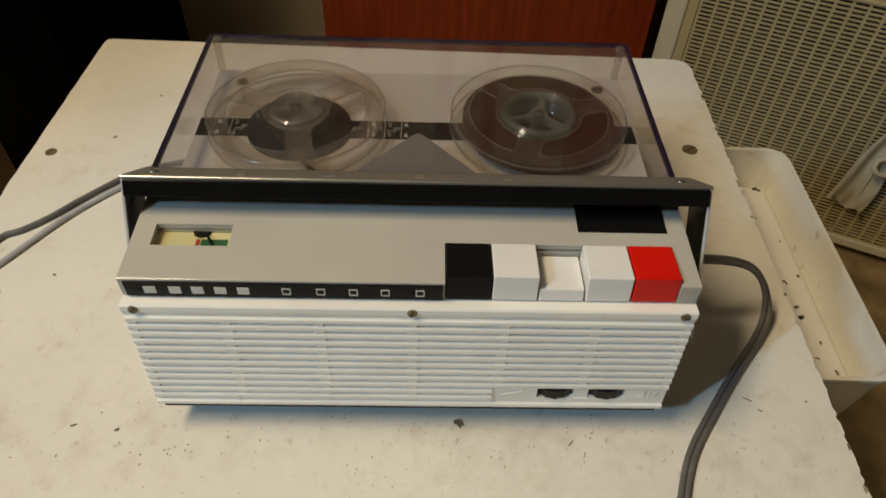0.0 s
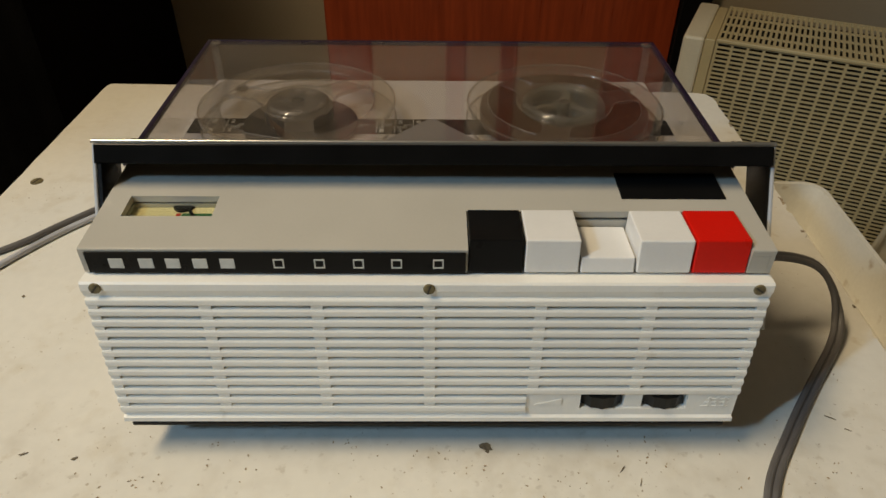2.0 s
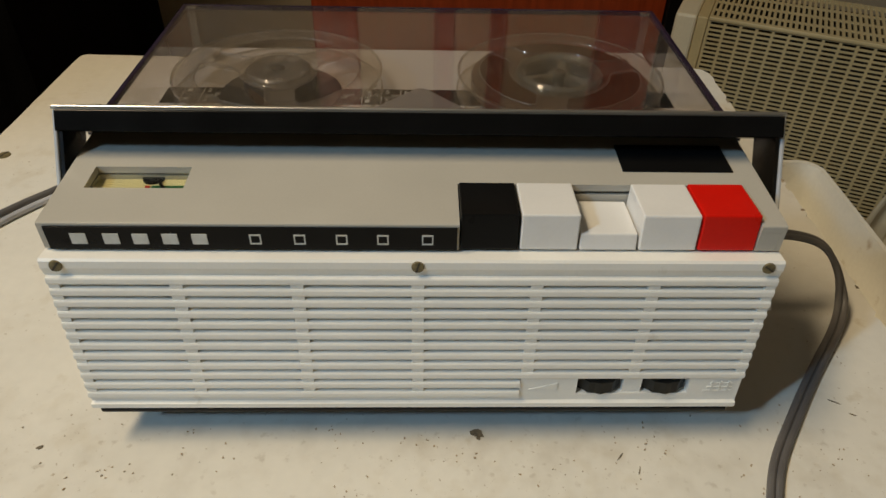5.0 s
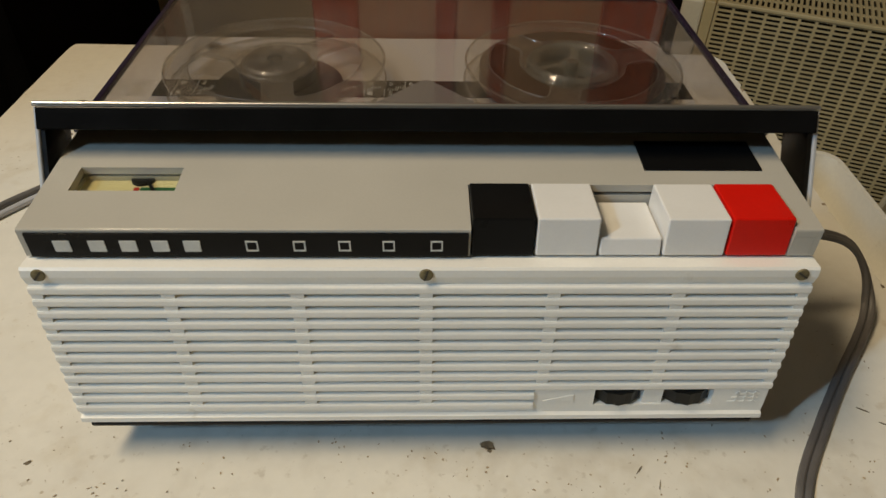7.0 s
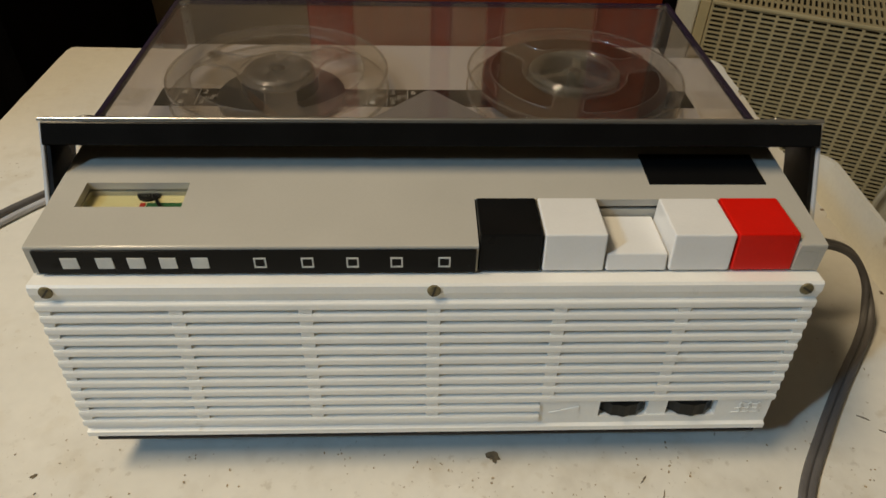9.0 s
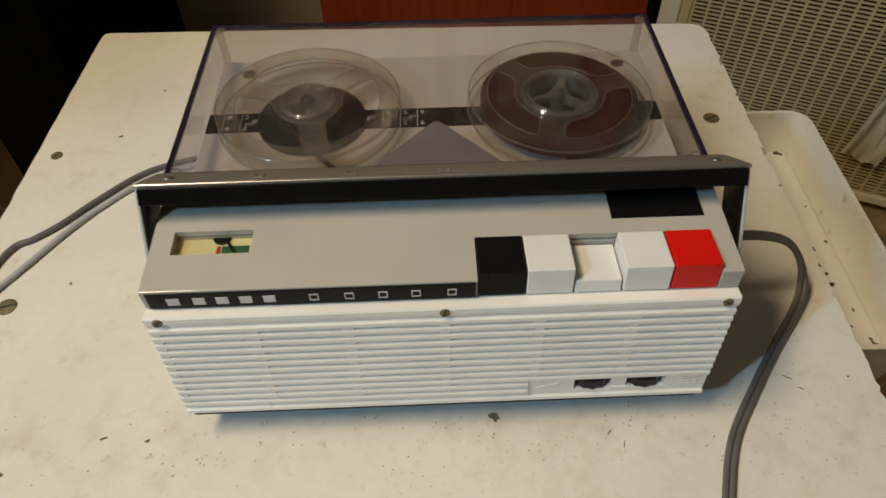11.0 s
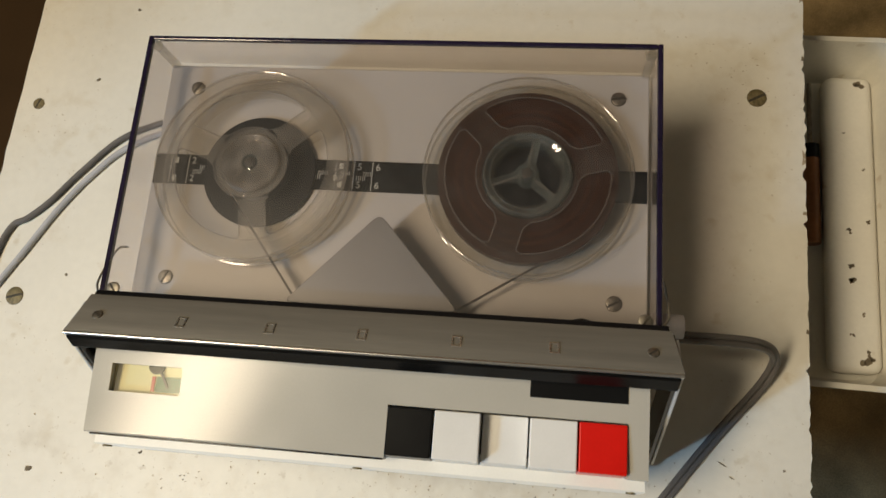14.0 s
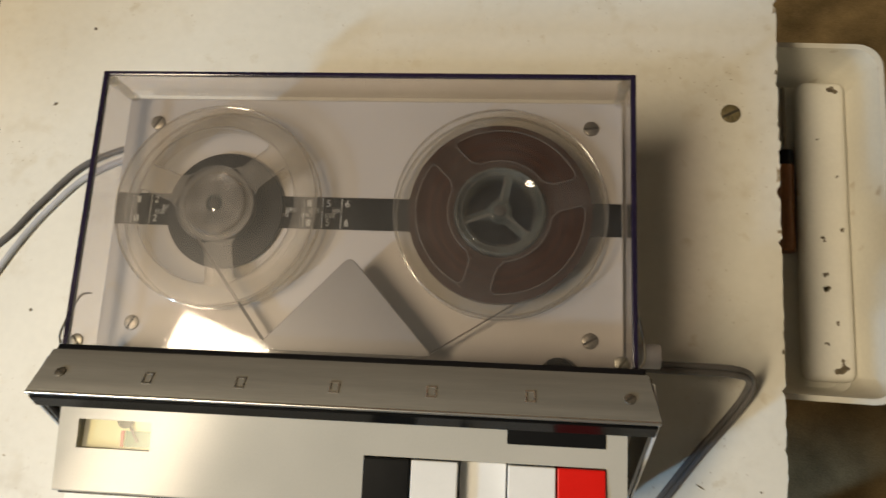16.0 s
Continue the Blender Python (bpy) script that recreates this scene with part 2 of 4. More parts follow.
TRAY_WHITE = surface("white_tray_plastic", (0.74, 0.71, 0.62), 0.42, vary=0.08, scale=10, fine=300, bump=0.05, dirt=(0.36, 0.26, 0.14), dirt_at=(0.62, 0.78), dirt_scale=45)
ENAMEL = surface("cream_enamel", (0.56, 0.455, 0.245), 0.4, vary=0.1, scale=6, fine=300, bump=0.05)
# near-black colour holds the shade of the heater's hollow
HEATER_DARK = surface("heater_inside_shade", (0.030, 0.022, 0.011), 0.8, vary=0.3, scale=20, fine=300)
CARPET = surface("brown_carpet", (0.42, 0.30, 0.145), 0.95, vary=0.5, scale=14, fine=420, bump=1.0, tone=(0.22, 0.155, 0.07))
DARK_FLOOR = surface("dark_brown_floor", (0.075, 0.040, 0.013), 0.7, vary=0.15, scale=5, fine=200, bump=0.05)
WALL = surface("grey_beige_wall", (0.42, 0.345, 0.24), 0.75, vary=0.08, scale=3, fine=200, bump=0.15)
CEILING = surface("white_ceiling_paint", (0.5, 0.46, 0.38), 0.8, vary=0.05, scale=3, fine=200, bump=0.1)
DOOR_WOOD = surface("red_brown_door_wood", (0.40, 0.066, 0.021), 0.3, vary=0.16, scale=9, fine=90, bump=0.05, tone=(0.30, 0.048, 0.016), stretch=(9, 9, 0.6))
BROWN_WOOD = surface("brown_wood", (0.15, 0.085, 0.042), 0.5, vary=0.35, scale=8, fine=120, bump=0.1, stretch=(6, 6, 0.5))
ORANGE_WOOD = surface("orange_brown_wood", (0.30, 0.12, 0.04), 0.4, vary=0.3, scale=20, fine=300, bump=0.1)
FOOT_YELLOW = surface("dull_yellow_plastic", (0.17, 0.105, 0.03), 0.5, vary=0.2, scale=30, fine=300, bump=0.1)
DEEP_BLACK = surface("deep_black", (0.005, 0.005, 0.005), 0.95, vary=0.4, scale=8, fine=300, bump=0.4, spec=0.05)
CLOTH = surface("off_white_cloth", (0.58, 0.52, 0.37), 0.9, vary=0.12, scale=30, fine=500, bump=0.4)
PALE_TUBE = surface("pale_grey_tube", (0.42, 0.40, 0.35), 0.4, vary=0.1, scale=30, fine=400)
COVER = clear("smoky_clear_acrylic", (0.94, 0.925, 0.925), milk=0.003, rough=0.045, ior=1.42, marks=0.010, dust=0.024)
COVER_EDGE = surface("violet_acrylic_edge", (0.018, 0.012, 0.031), 0.15, vary=0.3, scale=60, fine=300, bump=0.02)
REEL_CLEAR = clear("clear_reel_plastic", (0.972, 0.967, 0.95), milk=0.006, milk_colour=(0.62, 0.59, 0.52), rough=0.05, ior=1.5, marks=0.03)
HUB_CLEAR = clear("cloudy_reel_hub_plastic", (0.76, 0.80, 0.76), milk=0.03, milk_colour=(0.62, 0.66, 0.60), rough=0.05, ior=1.85, marks=0.12)
REEL_RIM = clear("thick_reel_rim_plastic", (0.86, 0.85, 0.82), milk=0.05, milk_colour=(0.8, 0.74, 0.64), rough=0.05, ior=1.6, dust=0.04)
HUB_CAP = clear("milky_hub_cap", (0.70, 0.67, 0.62), milk=0.09, milk_colour=(0.40, 0.36, 0.30), rough=0.55, gloss=0.3, ior=1.45, marks=0.42, dust=0.02)
MILKY = clear("milky_reel_plastic", (0.93, 0.91, 0.87), milk=0.02, milk_colour=(0.62, 0.57, 0.48), rough=0.1, ior=1.5, marks=0.08, dust=0.05)
FROSTED = surface("frosted_grey_glass", (0.62, 0.51, 0.37), 0.35, vary=0.08, scale=12, fine=300, bump=0.2)
ROSETTE = surface("dull_beige_plastic", (0.50, 0.38, 0.20), 0.6, vary=0.2, scale=40, fine=400, bump=0.1)
# paler copy of the cream enamel, for the heater's lit frame parts
ENAMEL_LIT = surface("lit_cream_enamel", (0.74, 0.68, 0.52), 0.4, vary=0.1, scale=6, fine=300, bump=0.05)
FOAM = surface("dirty_white_foam", (0.80, 0.77, 0.69), 0.7, vary=0.06, scale=14, fine=350, bump=0.2, dirt=(0.45, 0.34, 0.2), dirt_at=(0.68, 0.8), dirt_scale=60)
METER_GLASS = clear("meter_window", (0.95, 0.95, 0.9), rough=0.2, ior=1.42)


# ---- shape helpers ----
def empty(name, m, label, category, group=""):
    ob = new(name)
    ob.empty_display_size = 0.02
    ob.matrix_world = m
    return tagged(ob, label, category, group)


def mesh_of(name, bm, material, smooth=False, angle=35):
    me = bpy.data.meshes.new(name)
    bmesh.ops.recalc_face_normals(bm, faces=bm.faces[:])
    for f in bm.faces:
        f.smooth = smooth
    if smooth:
        for e in bm.edges:
            if len(e.link_faces) == 2 and e.calc_face_angle(0) > radians(angle):
                e.smooth = False
    bm.to_mesh(me)
    bm.free()
    for mt in material if isinstance(material, (list, tuple)) else (material,):
        me.materials.append(mt)
    return me


def part(name, bm, material, parent, label="", smooth=False, m=None):
    ob = new(name, mesh_of(name, bm, material, smooth))
    ob.parent = parent
    if m is not None:
        ob.matrix_basis = m
    return tagged(ob, label)


def thing(name, bm, material, m, label, category, group="", kind="", smooth=False):
    ob = new(name, mesh_of(name, bm, material, smooth))
    ob.matrix_world = m
    return tagged(ob, label, category, group, kind)


def box(x0, x1, y0, y1, z0, z1, bevel=0.0, seg=2, bm=None):
    one = bmesh.new()
    bmesh.ops.create_cube(one, size=1)
    for v in one.verts:
        v.co = Vector(((x0 + x1) / 2 + v.co.x * (x1 - x0), (y0 + y1) / 2 + v.co.y * (y1 - y0), (z0 + z1) / 2 + v.co.z * (z1 - z0)))
    if bevel:
        bmesh.ops.bevel(one, geom=one.edges[:], offset=bevel, segments=seg, profile=0.5, affect="EDGES")
    return join(bm, one)


def join(bm, one):
    if bm is None:
        return one
    tmp = bpy.data.meshes.new("tmp")
    one.to_mesh(tmp)
    one.free()
    bm.from_mesh(tmp)
    bpy.data.meshes.remove(tmp)
    return bm


def prism(points, axis, a, b, bevel=0.0, bm=None, seg=2):
    """An outline in a plane, pushed from a to b along the axis. axis x: points are (y, z); y: (x, z); z: (x, y)."""
    one = bmesh.new()
    place = {"x": lambda p, t: (t, p[0], p[1]), "y": lambda p, t: (p[0], t, p[1]), "z": lambda p, t: (p[0], p[1], t)}[axis]
    lo = [one.verts.new(place(p, a)) for p in points]
    hi = [one.verts.new(place(p, b)) for p in points]
    n = len(points)
    one.faces.new(lo)
    one.faces.new(hi[::-1])
    for i in range(n):
        one.faces.new((lo[i], hi[i], hi[(i + 1) % n], lo[(i + 1) % n]))
    if bevel:
        bmesh.ops.recalc_face_normals(one, faces=one.faces[:])
        bmesh.ops.bevel(one, geom=one.edges[:], offset=bevel, segments=seg, profile=0.5, affect="EDGES")
    return join(bm, one)


def lathe(profile, n=64, bm=None, x=0.0, y=0.0, closed=True):
    """Turn a closed outline of (radius, z) round the upright axis."""
    one = bmesh.new()
    rings = [[one.verts.new((x + r * math.cos(2 * math.pi * k / n), y + r * math.sin(2 * math.pi * k / n), z)) for k in range(n)] for r, z in profile]
    m = len(profile)
    for i in range(m if closed else m - 1):
        for k in range(n):
            one.faces.new((rings[i][k], rings[(i + 1) % m][k], rings[(i + 1) % m][(k + 1) % n], rings[i][(k + 1) % n]))
    return join(bm, one)


def disc(r, z0, z1, n=32, bevel=0.0, x=0.0, y=0.0, bm=None):
    pts = [(x + r * math.cos(2 * math.pi * k / n), y + r * math.sin(2 * math.pi * k / n)) for k in range(n)]
    one = prism(pts, "z", z0, z1)
    if bevel:
        rim = [e for e in one.edges if abs(e.verts[0].co.z - z1) < 1e-7 and abs(e.verts[1].co.z - z1) < 1e-7]
        bmesh.ops.bevel(one, geom=rim, offset=bevel, segments=2, profile=0.5, affect="EDGES")
    return join(bm, one)


def smooth_path(points, steps=10):
    pts = [Vector(p) for p in points]
    out = []
    for i in range(len(pts) - 1):
        p0, p1, p2, p3 = pts[max(i - 1, 0)], pts[i], pts[i + 1], pts[min(i + 2, len(pts) - 1)]
        for k in range(steps):
            t = k / steps
            out.append(0.5 * ((2 * p1) + (p2 - p0) * t + (2 * p0 - 5 * p1 + 4 * p2 - p3) * t * t + (3 * p1 - p0 - 3 * p2 + p3) * t ** 3))
    out.append(pts[-1])
    return out


def tube(points, outline, bm=None):
    """Sweep a small closed outline of (across, up) along a path, kept upright."""
    one = bmesh.new()
    rings = []
    for i, p in enumerate(points):
        way = (points[min(i + 1, len(points) - 1)] - points[max(i - 1, 0)]).normalized()
        side = way.cross(Vector((0, 0, 1)))
        side = side.normalized() if side.length > 1e-4 else Vector((1, 0, 0))
        up = side.cross(way)
        rings.append([one.verts.new(p + side * a + up * b) for a, b in outline])
    n = len(outline)
    for a, b in zip(rings, rings[1:]):
        for k in range(n):
            one.faces.new((a[k], b[k], b[(k + 1) % n], a[(k + 1) % n]))
    one.faces.new(rings[0])
    one.faces.new(rings[-1][::-1])
    return join(bm, one)


def ring_outline(r, n=12, ry=None):
    return [(r * math.cos(2 * math.pi * k / n), (ry or r) * math.sin(2 * math.pi * k / n)) for k in range(n)]


def slotted_screw(parent, m, r=0.0032, h=0.0012, turn=0.0, label="", metal=None):
    head = part("screw", disc(r, 0, h, 20, r * 0.18), metal or SCREW, parent, label, True, m @ Matrix.Rotation(turn, 4, "Z"))
    # dark bar laid on the head in place of a cut slot
    part("screw_slot", box(-r * 0.93, r * 0.93, -r * 0.13, r * 0.13, h - 0.0002, h + 0.00012), SLOT, head)
    return head


# ---- room ----
def structure(name, bm, material, label, category, smooth=False):
    return thing(name, bm, material, Matrix(), label, category, kind="structure", smooth=smooth)


XL, XR, YF, YB, TOP = -2.2, 2.0, -2.9, 1.5, 2.15
structure("floor_1", box(XL, -0.05, YF, YB + 0.1, FLOOR - 0.1, FLOOR), DARK_FLOOR, "dark brown smooth floor covering", "floor")
structure("floor_2", box(-0.05, XR, YF, YB + 0.1, FLOOR - 0.1, FLOOR), CARPET, "mottled brown short-pile carpet on the floor", "carpet")
structure("ceiling", box(XL, XR, YF, YB + 0.1, TOP, TOP + 0.1), CEILING, "plain white painted ceiling of the room", "ceiling")
structure("wall_north", box(XL, XR, YB, YB + 0.1, FLOOR, TOP), WALL, "plain grey-beige wall behind the table", "wall")
structure("wall_east", box(XR, XR + 0.1, YF, YB + 0.1, FLOOR, TOP), WALL, "plain grey-beige side wall", "wall")
structure("wall_south", box(XL, XR, YF - 0.1, YF, FLOOR, TOP), WALL, "plain grey-beige wall", "wall")
bm = box(XL - 0.1, XL, YF, -1.85, FLOOR, TOP)
box(XL - 0.1, XL, -1.3, YB + 0.1, FLOOR, TOP, bm=bm)
box(XL - 0.1, XL, -1.85, -1.3, FLOOR, 1.1, bm=bm)
box(XL - 0.1, XL, -1.85, -1.3, 1.95, TOP, bm=bm)
# unseen partition, added to keep the cool lamp off the table's far left corner
structure("wall_west_2", box(XL, -1.268, -0.72, -0.62, FLOOR, TOP), WALL, "unseen grey-beige partition added to block the cool lamp", "wall")
structure("wall_west_1", bm, WALL, "plain grey-beige wall with a window opening", "wall")


def door_leaf():
    x0, x1, z0, z1, y1 = -0.300, 0.548, FLOOR, 1.35, YB - 0.003
    door = structure("door_1", box(x0, x1, y1 - 0.036, y1, z0, z1, 0.003), DOOR_WOOD, "red-brown varnished wooden door standing closed", "door")
    for px0, px1 in ((-0.19, -0.005), (0.045, 0.13), (0.172, 0.39)):
        pz0, pz1 = 0.02, 1.24
        part("pane", box(px0, px1, y1 - 0.0385, y1 - 0.0365, pz0, pz1), FROSTED, door, "frosted grey glass pane")
        for a, b, c, d in ((px0 - 0.008, px1 + 0.008, pz0 - 0.012, pz0), (px0 - 0.008, px1 + 0.008, pz1, pz1 + 0.012), (px0 - 0.008, px0, pz0, pz1), (px1, px1 + 0.008, pz0, pz1)):
            part("moulding", box(a, b, y1 - 0.047, y1 - 0.0365, c, d, 0.003), DOOR_WOOD, door)
    structure("trim", box(x1 + 0.002, x1 + 0.075, YB - 0.05, YB - 0.002, FLOOR, 1.4, 0.004), BLACK, "narrow black door jamb strip", "door frame")


door_leaf()


def heater():
    """A slotted panel heater standing at an angle to the table."""
    length, low, high = 0.95, -0.645, -0.169
    m = pose(0.469, 0.995, 0, 0, 0, -23.95)
    ob = empty("panel_heater", m @ pose(0.4, 0.06, FLOOR), "cream enamelled slotted panel heater standing on carpet", "heater")
    base = pose(-0.4, -0.06, -FLOOR)

    def p(name, bm, mt, label="", smooth=False):
        return part(name, bm, mt, ob, label, smooth, base)
    x0, x1 = 0.006, length - 0.03
    bm = None
    col, row = 0.0262, 0.0080
    for i in range(int((x1 - x0) / col) + 1):
        bm = box(x0 + i * col, x0 + i * col + 0.0047, 0, 0.0022, low, high, bm=bm)
    for k in range(int((high - low) / row) + 1):
        bm = box(x0, x1, 0.0002, 0.002, low + k * row, low + k * row + 0.0036, bm=bm)
    p("front_grille", bm, ENAMEL, "cream sheet with rows of short slots")
    p("side_frame", box(-0.05, -0.013, -0.006, 0.2, low - 0.02, high + 0.004, 0.005), ENAMEL_LIT, "cream side frame in the paler, lit enamel")
    p("inner_lip", box(-0.0128, 0.0052, -0.001, 0.19, low - 0.018, high + 0.002, 0.002), ENAMEL)
    p("side_frame", box(length - 0.03, length, -0.004, 0.2, low - 0.02, high + 0.004, 0.005), ENAMEL)
    p("bottom_rail", box(0.006, length - 0.031, -0.006, 0.09, low - 0.02, low - 0.0005, 0.003), ENAMEL_LIT)
    p("top_rail", box(0.006, length - 0.031, -0.003, 0.006, high - 0.002, high + 0.005, 0.002), ENAMEL)
    bm = None
    for i in range(int((x1 - x0) / 0.0092)):
        bm = box(x0 + i * 0.0092, x0 + i * 0.0092 + 0.0048, 0.007, 0.2, high, high + 0.003, bm=bm)
    for y in (0.007, 0.045, 0.09, 0.135, 0.18, 0.193):
        bm = box(x0, x1, y, y + 0.007, high + 0.0002, high + 0.0028, bm=bm)
    p("top_grille", bm, ENAMEL, "cream top grille with narrow slots")
    # solid dark block stands for the shade behind the slots
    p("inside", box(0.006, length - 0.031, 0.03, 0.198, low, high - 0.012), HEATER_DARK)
    for fx in (0.05, length - 0.08):
        p("foot", box(fx, fx + 0.05, 0.0, 0.09, FLOOR + 0.0005, low - 0.0205, 0.003), BLACK)


heater()


def hanging_cloth():
    m = pose(0.469, 0.995, 0, 0, 0, -23.95)
    bm = bmesh.new()
    nu, nv = 14, 22
    grid = []
    for j in range(nv + 1):
        v = j / nv
        line = []
        for i in range(nu + 1):
            u = i / nu
            left = 0.352 + 0.060 * (1 - v) + 0.012 * math.sin(7 * v) * (1 - v)
            wide = 0.042 + 0.024 * v + 0.006 * math.sin(9 * v)
            x = left + wide * u
            z = -0.545 + 0.30 * (1 - v) - 0.018 * u * v + 0.007 * math.sin(9 * u) * v
            y = -0.010 - 0.007 * (1 + math.sin(7 * u + 2 * v + 0.8 * math.sin(5 * v))) - 0.003 * math.sin(19 * u * v) - 0.008 * math.exp(-((u - 0.62) / 0.05) ** 2) * v
            line.append(bm.verts.new((x, y, z)))
        grid.append(line)
    for j in range(nv):
        for i in range(nu):
            bm.faces.new((grid[j][i], grid[j][i + 1], grid[j + 1][i + 1], grid[j + 1][i]))
    geom = bmesh.ops.extrude_face_region(bm, geom=bm.faces[:])
    for v in geom["geom"]:
        if isinstance(v, bmesh.types.BMVert):
            v.co.y -= 0.003
    ob = thing("cloth", bm, CLOTH, m, "crumpled off-white cloth hung on the heater front", "cloth", smooth=True)
    hook = [Vector((0.414 + 0.021 * math.cos(a), -0.045 - 0.004 * math.sin(2 * a), -0.432 + 0.017 * math.sin(a))) for a in [k * math.pi / 12 for k in range(25)]]
    part("loop", tube(hook, ring_outline(0.005, 8)), CLOTH, ob, "rolled cloth loop", True)


hanging_cloth()


# ---- furniture at the side ----
def black_screen():
    """A tall near-black block standing askew on the carpet."""
    foot = [(-1.18, 1.42), (-0.70, 0.68), (-0.58, 0.74), (-0.645, 1.42)]
    ob = empty("black_block", pose(-0.8, 1.1, FLOOR), "tall near-black block standing on the carpet", "covered furniture")
    rows, top = 14, 1.25
    pts = []
    for i in range(4):
        (ax, ay), (bx, by) = foot[i], foot[(i + 1) % 4]
        for k in range(16):
            pts.append((ax + (bx - ax) * k / 16, ay + (by - ay) * k / 16))
    bm = bmesh.new()
    rings = []
    for j in range(rows + 1):
        z = 0.0006 + top * j / rows
        ring = []
        for k, (x, y) in enumerate(pts):
            out = Vector((x + 0.8, y - 1.1)).normalized() * (0.0015 * math.sin(k * 1.7 + 0.5 * math.sin(j * 0.6)) - 0.004)
            ring.append(bm.verts.new((x + 0.8 + out.x, y - 1.1 + out.y, z)))
        rings.append(ring)
    n = len(pts)
    for p, q in zip(rings, rings[1:]):
        for k in range(n):
            bm.faces.new((p[k], p[(k + 1) % n], q[(k + 1) % n], q[k]))
    bm.faces.new(rings[-1])
    part("drape", bm, DEEP_BLACK, ob, "", True)
    lid = [(x + 0.8, y - 1.1) for x, y in foot]
    part("top_cloth", prism([(x * 0.97, y * 0.97) for x, y in lid], "z", top + 0.001, top + 0.02, 0.006), DEEP_BLACK, ob)


black_screen()


def floor_rag():
    bm = bmesh.new()
    nu = 18
    grid = [[bm.verts.new((0.09 * (i / nu - 0.5), 0.13 * (j / nu - 0.5), 0.012 + 0.02 * (1 + noise.noise(Vector((i * 0.35, j * 0.3, 7)))) * max(0.0, 1 - ((i / nu - 0.5) ** 2 + (j / nu - 0.5) ** 2) * 3.4))) for i in range(nu + 1)] for j in range(nu + 1)]
    for j in range(nu):
        for i in range(nu):
            bm.faces.new((grid[j][i], grid[j][i + 1], grid[j + 1][i + 1], grid[j + 1][i]))
    geom = bmesh.ops.extrude_face_region(bm, geom=bm.faces[:])
    for v in geom["geom"]:
        if isinstance(v, bmesh.types.BMVert):
            v.co.z = max(0.0005, v.co.z - 0.011)
    thing("rag", bm, PALE_TUBE, pose(-0.995, 0.44, FLOOR, 0, 0, 25), "crumpled pale cloth rag lying on the carpet", "cloth", smooth=True)


floor_rag()


def stand():
    """A slender stand of upright poles beside the table."""
    ob = empty("pole_stand", pose(-0.99, 0.79, FLOOR), "upright stand of a dark tube and a pale post", "stand")
    part("dark_tube", tube([Vector((0, 0, 0.0125)), Vector((0, 0, 0.5)), Vector((0, 0, 1.1))], ring_outline(0.012, 14)), BLACK, ob, "dark painted tube", True)
    part("foot", disc(0.036, 0.0005, 0.012, 28, 0.003), FOOT_YELLOW, ob, "yellow-brown round foot", True)
    part("pale_post", lathe([(0.002, 0.0008), (0.009, 0.004), (0.014, 0.018), (0.018, 0.06), (0.022, 0.2), (0.023, 1.05), (0.002, 1.055)], 28, None, -0.053, 0.112), PALE_TUBE, ob, "pale grey rounded post", True)
    part("bracket", box(-0.05, 0.004, -0.004, 0.11, 0.6, 0.62, 0.002), BLACK, ob)


stand()


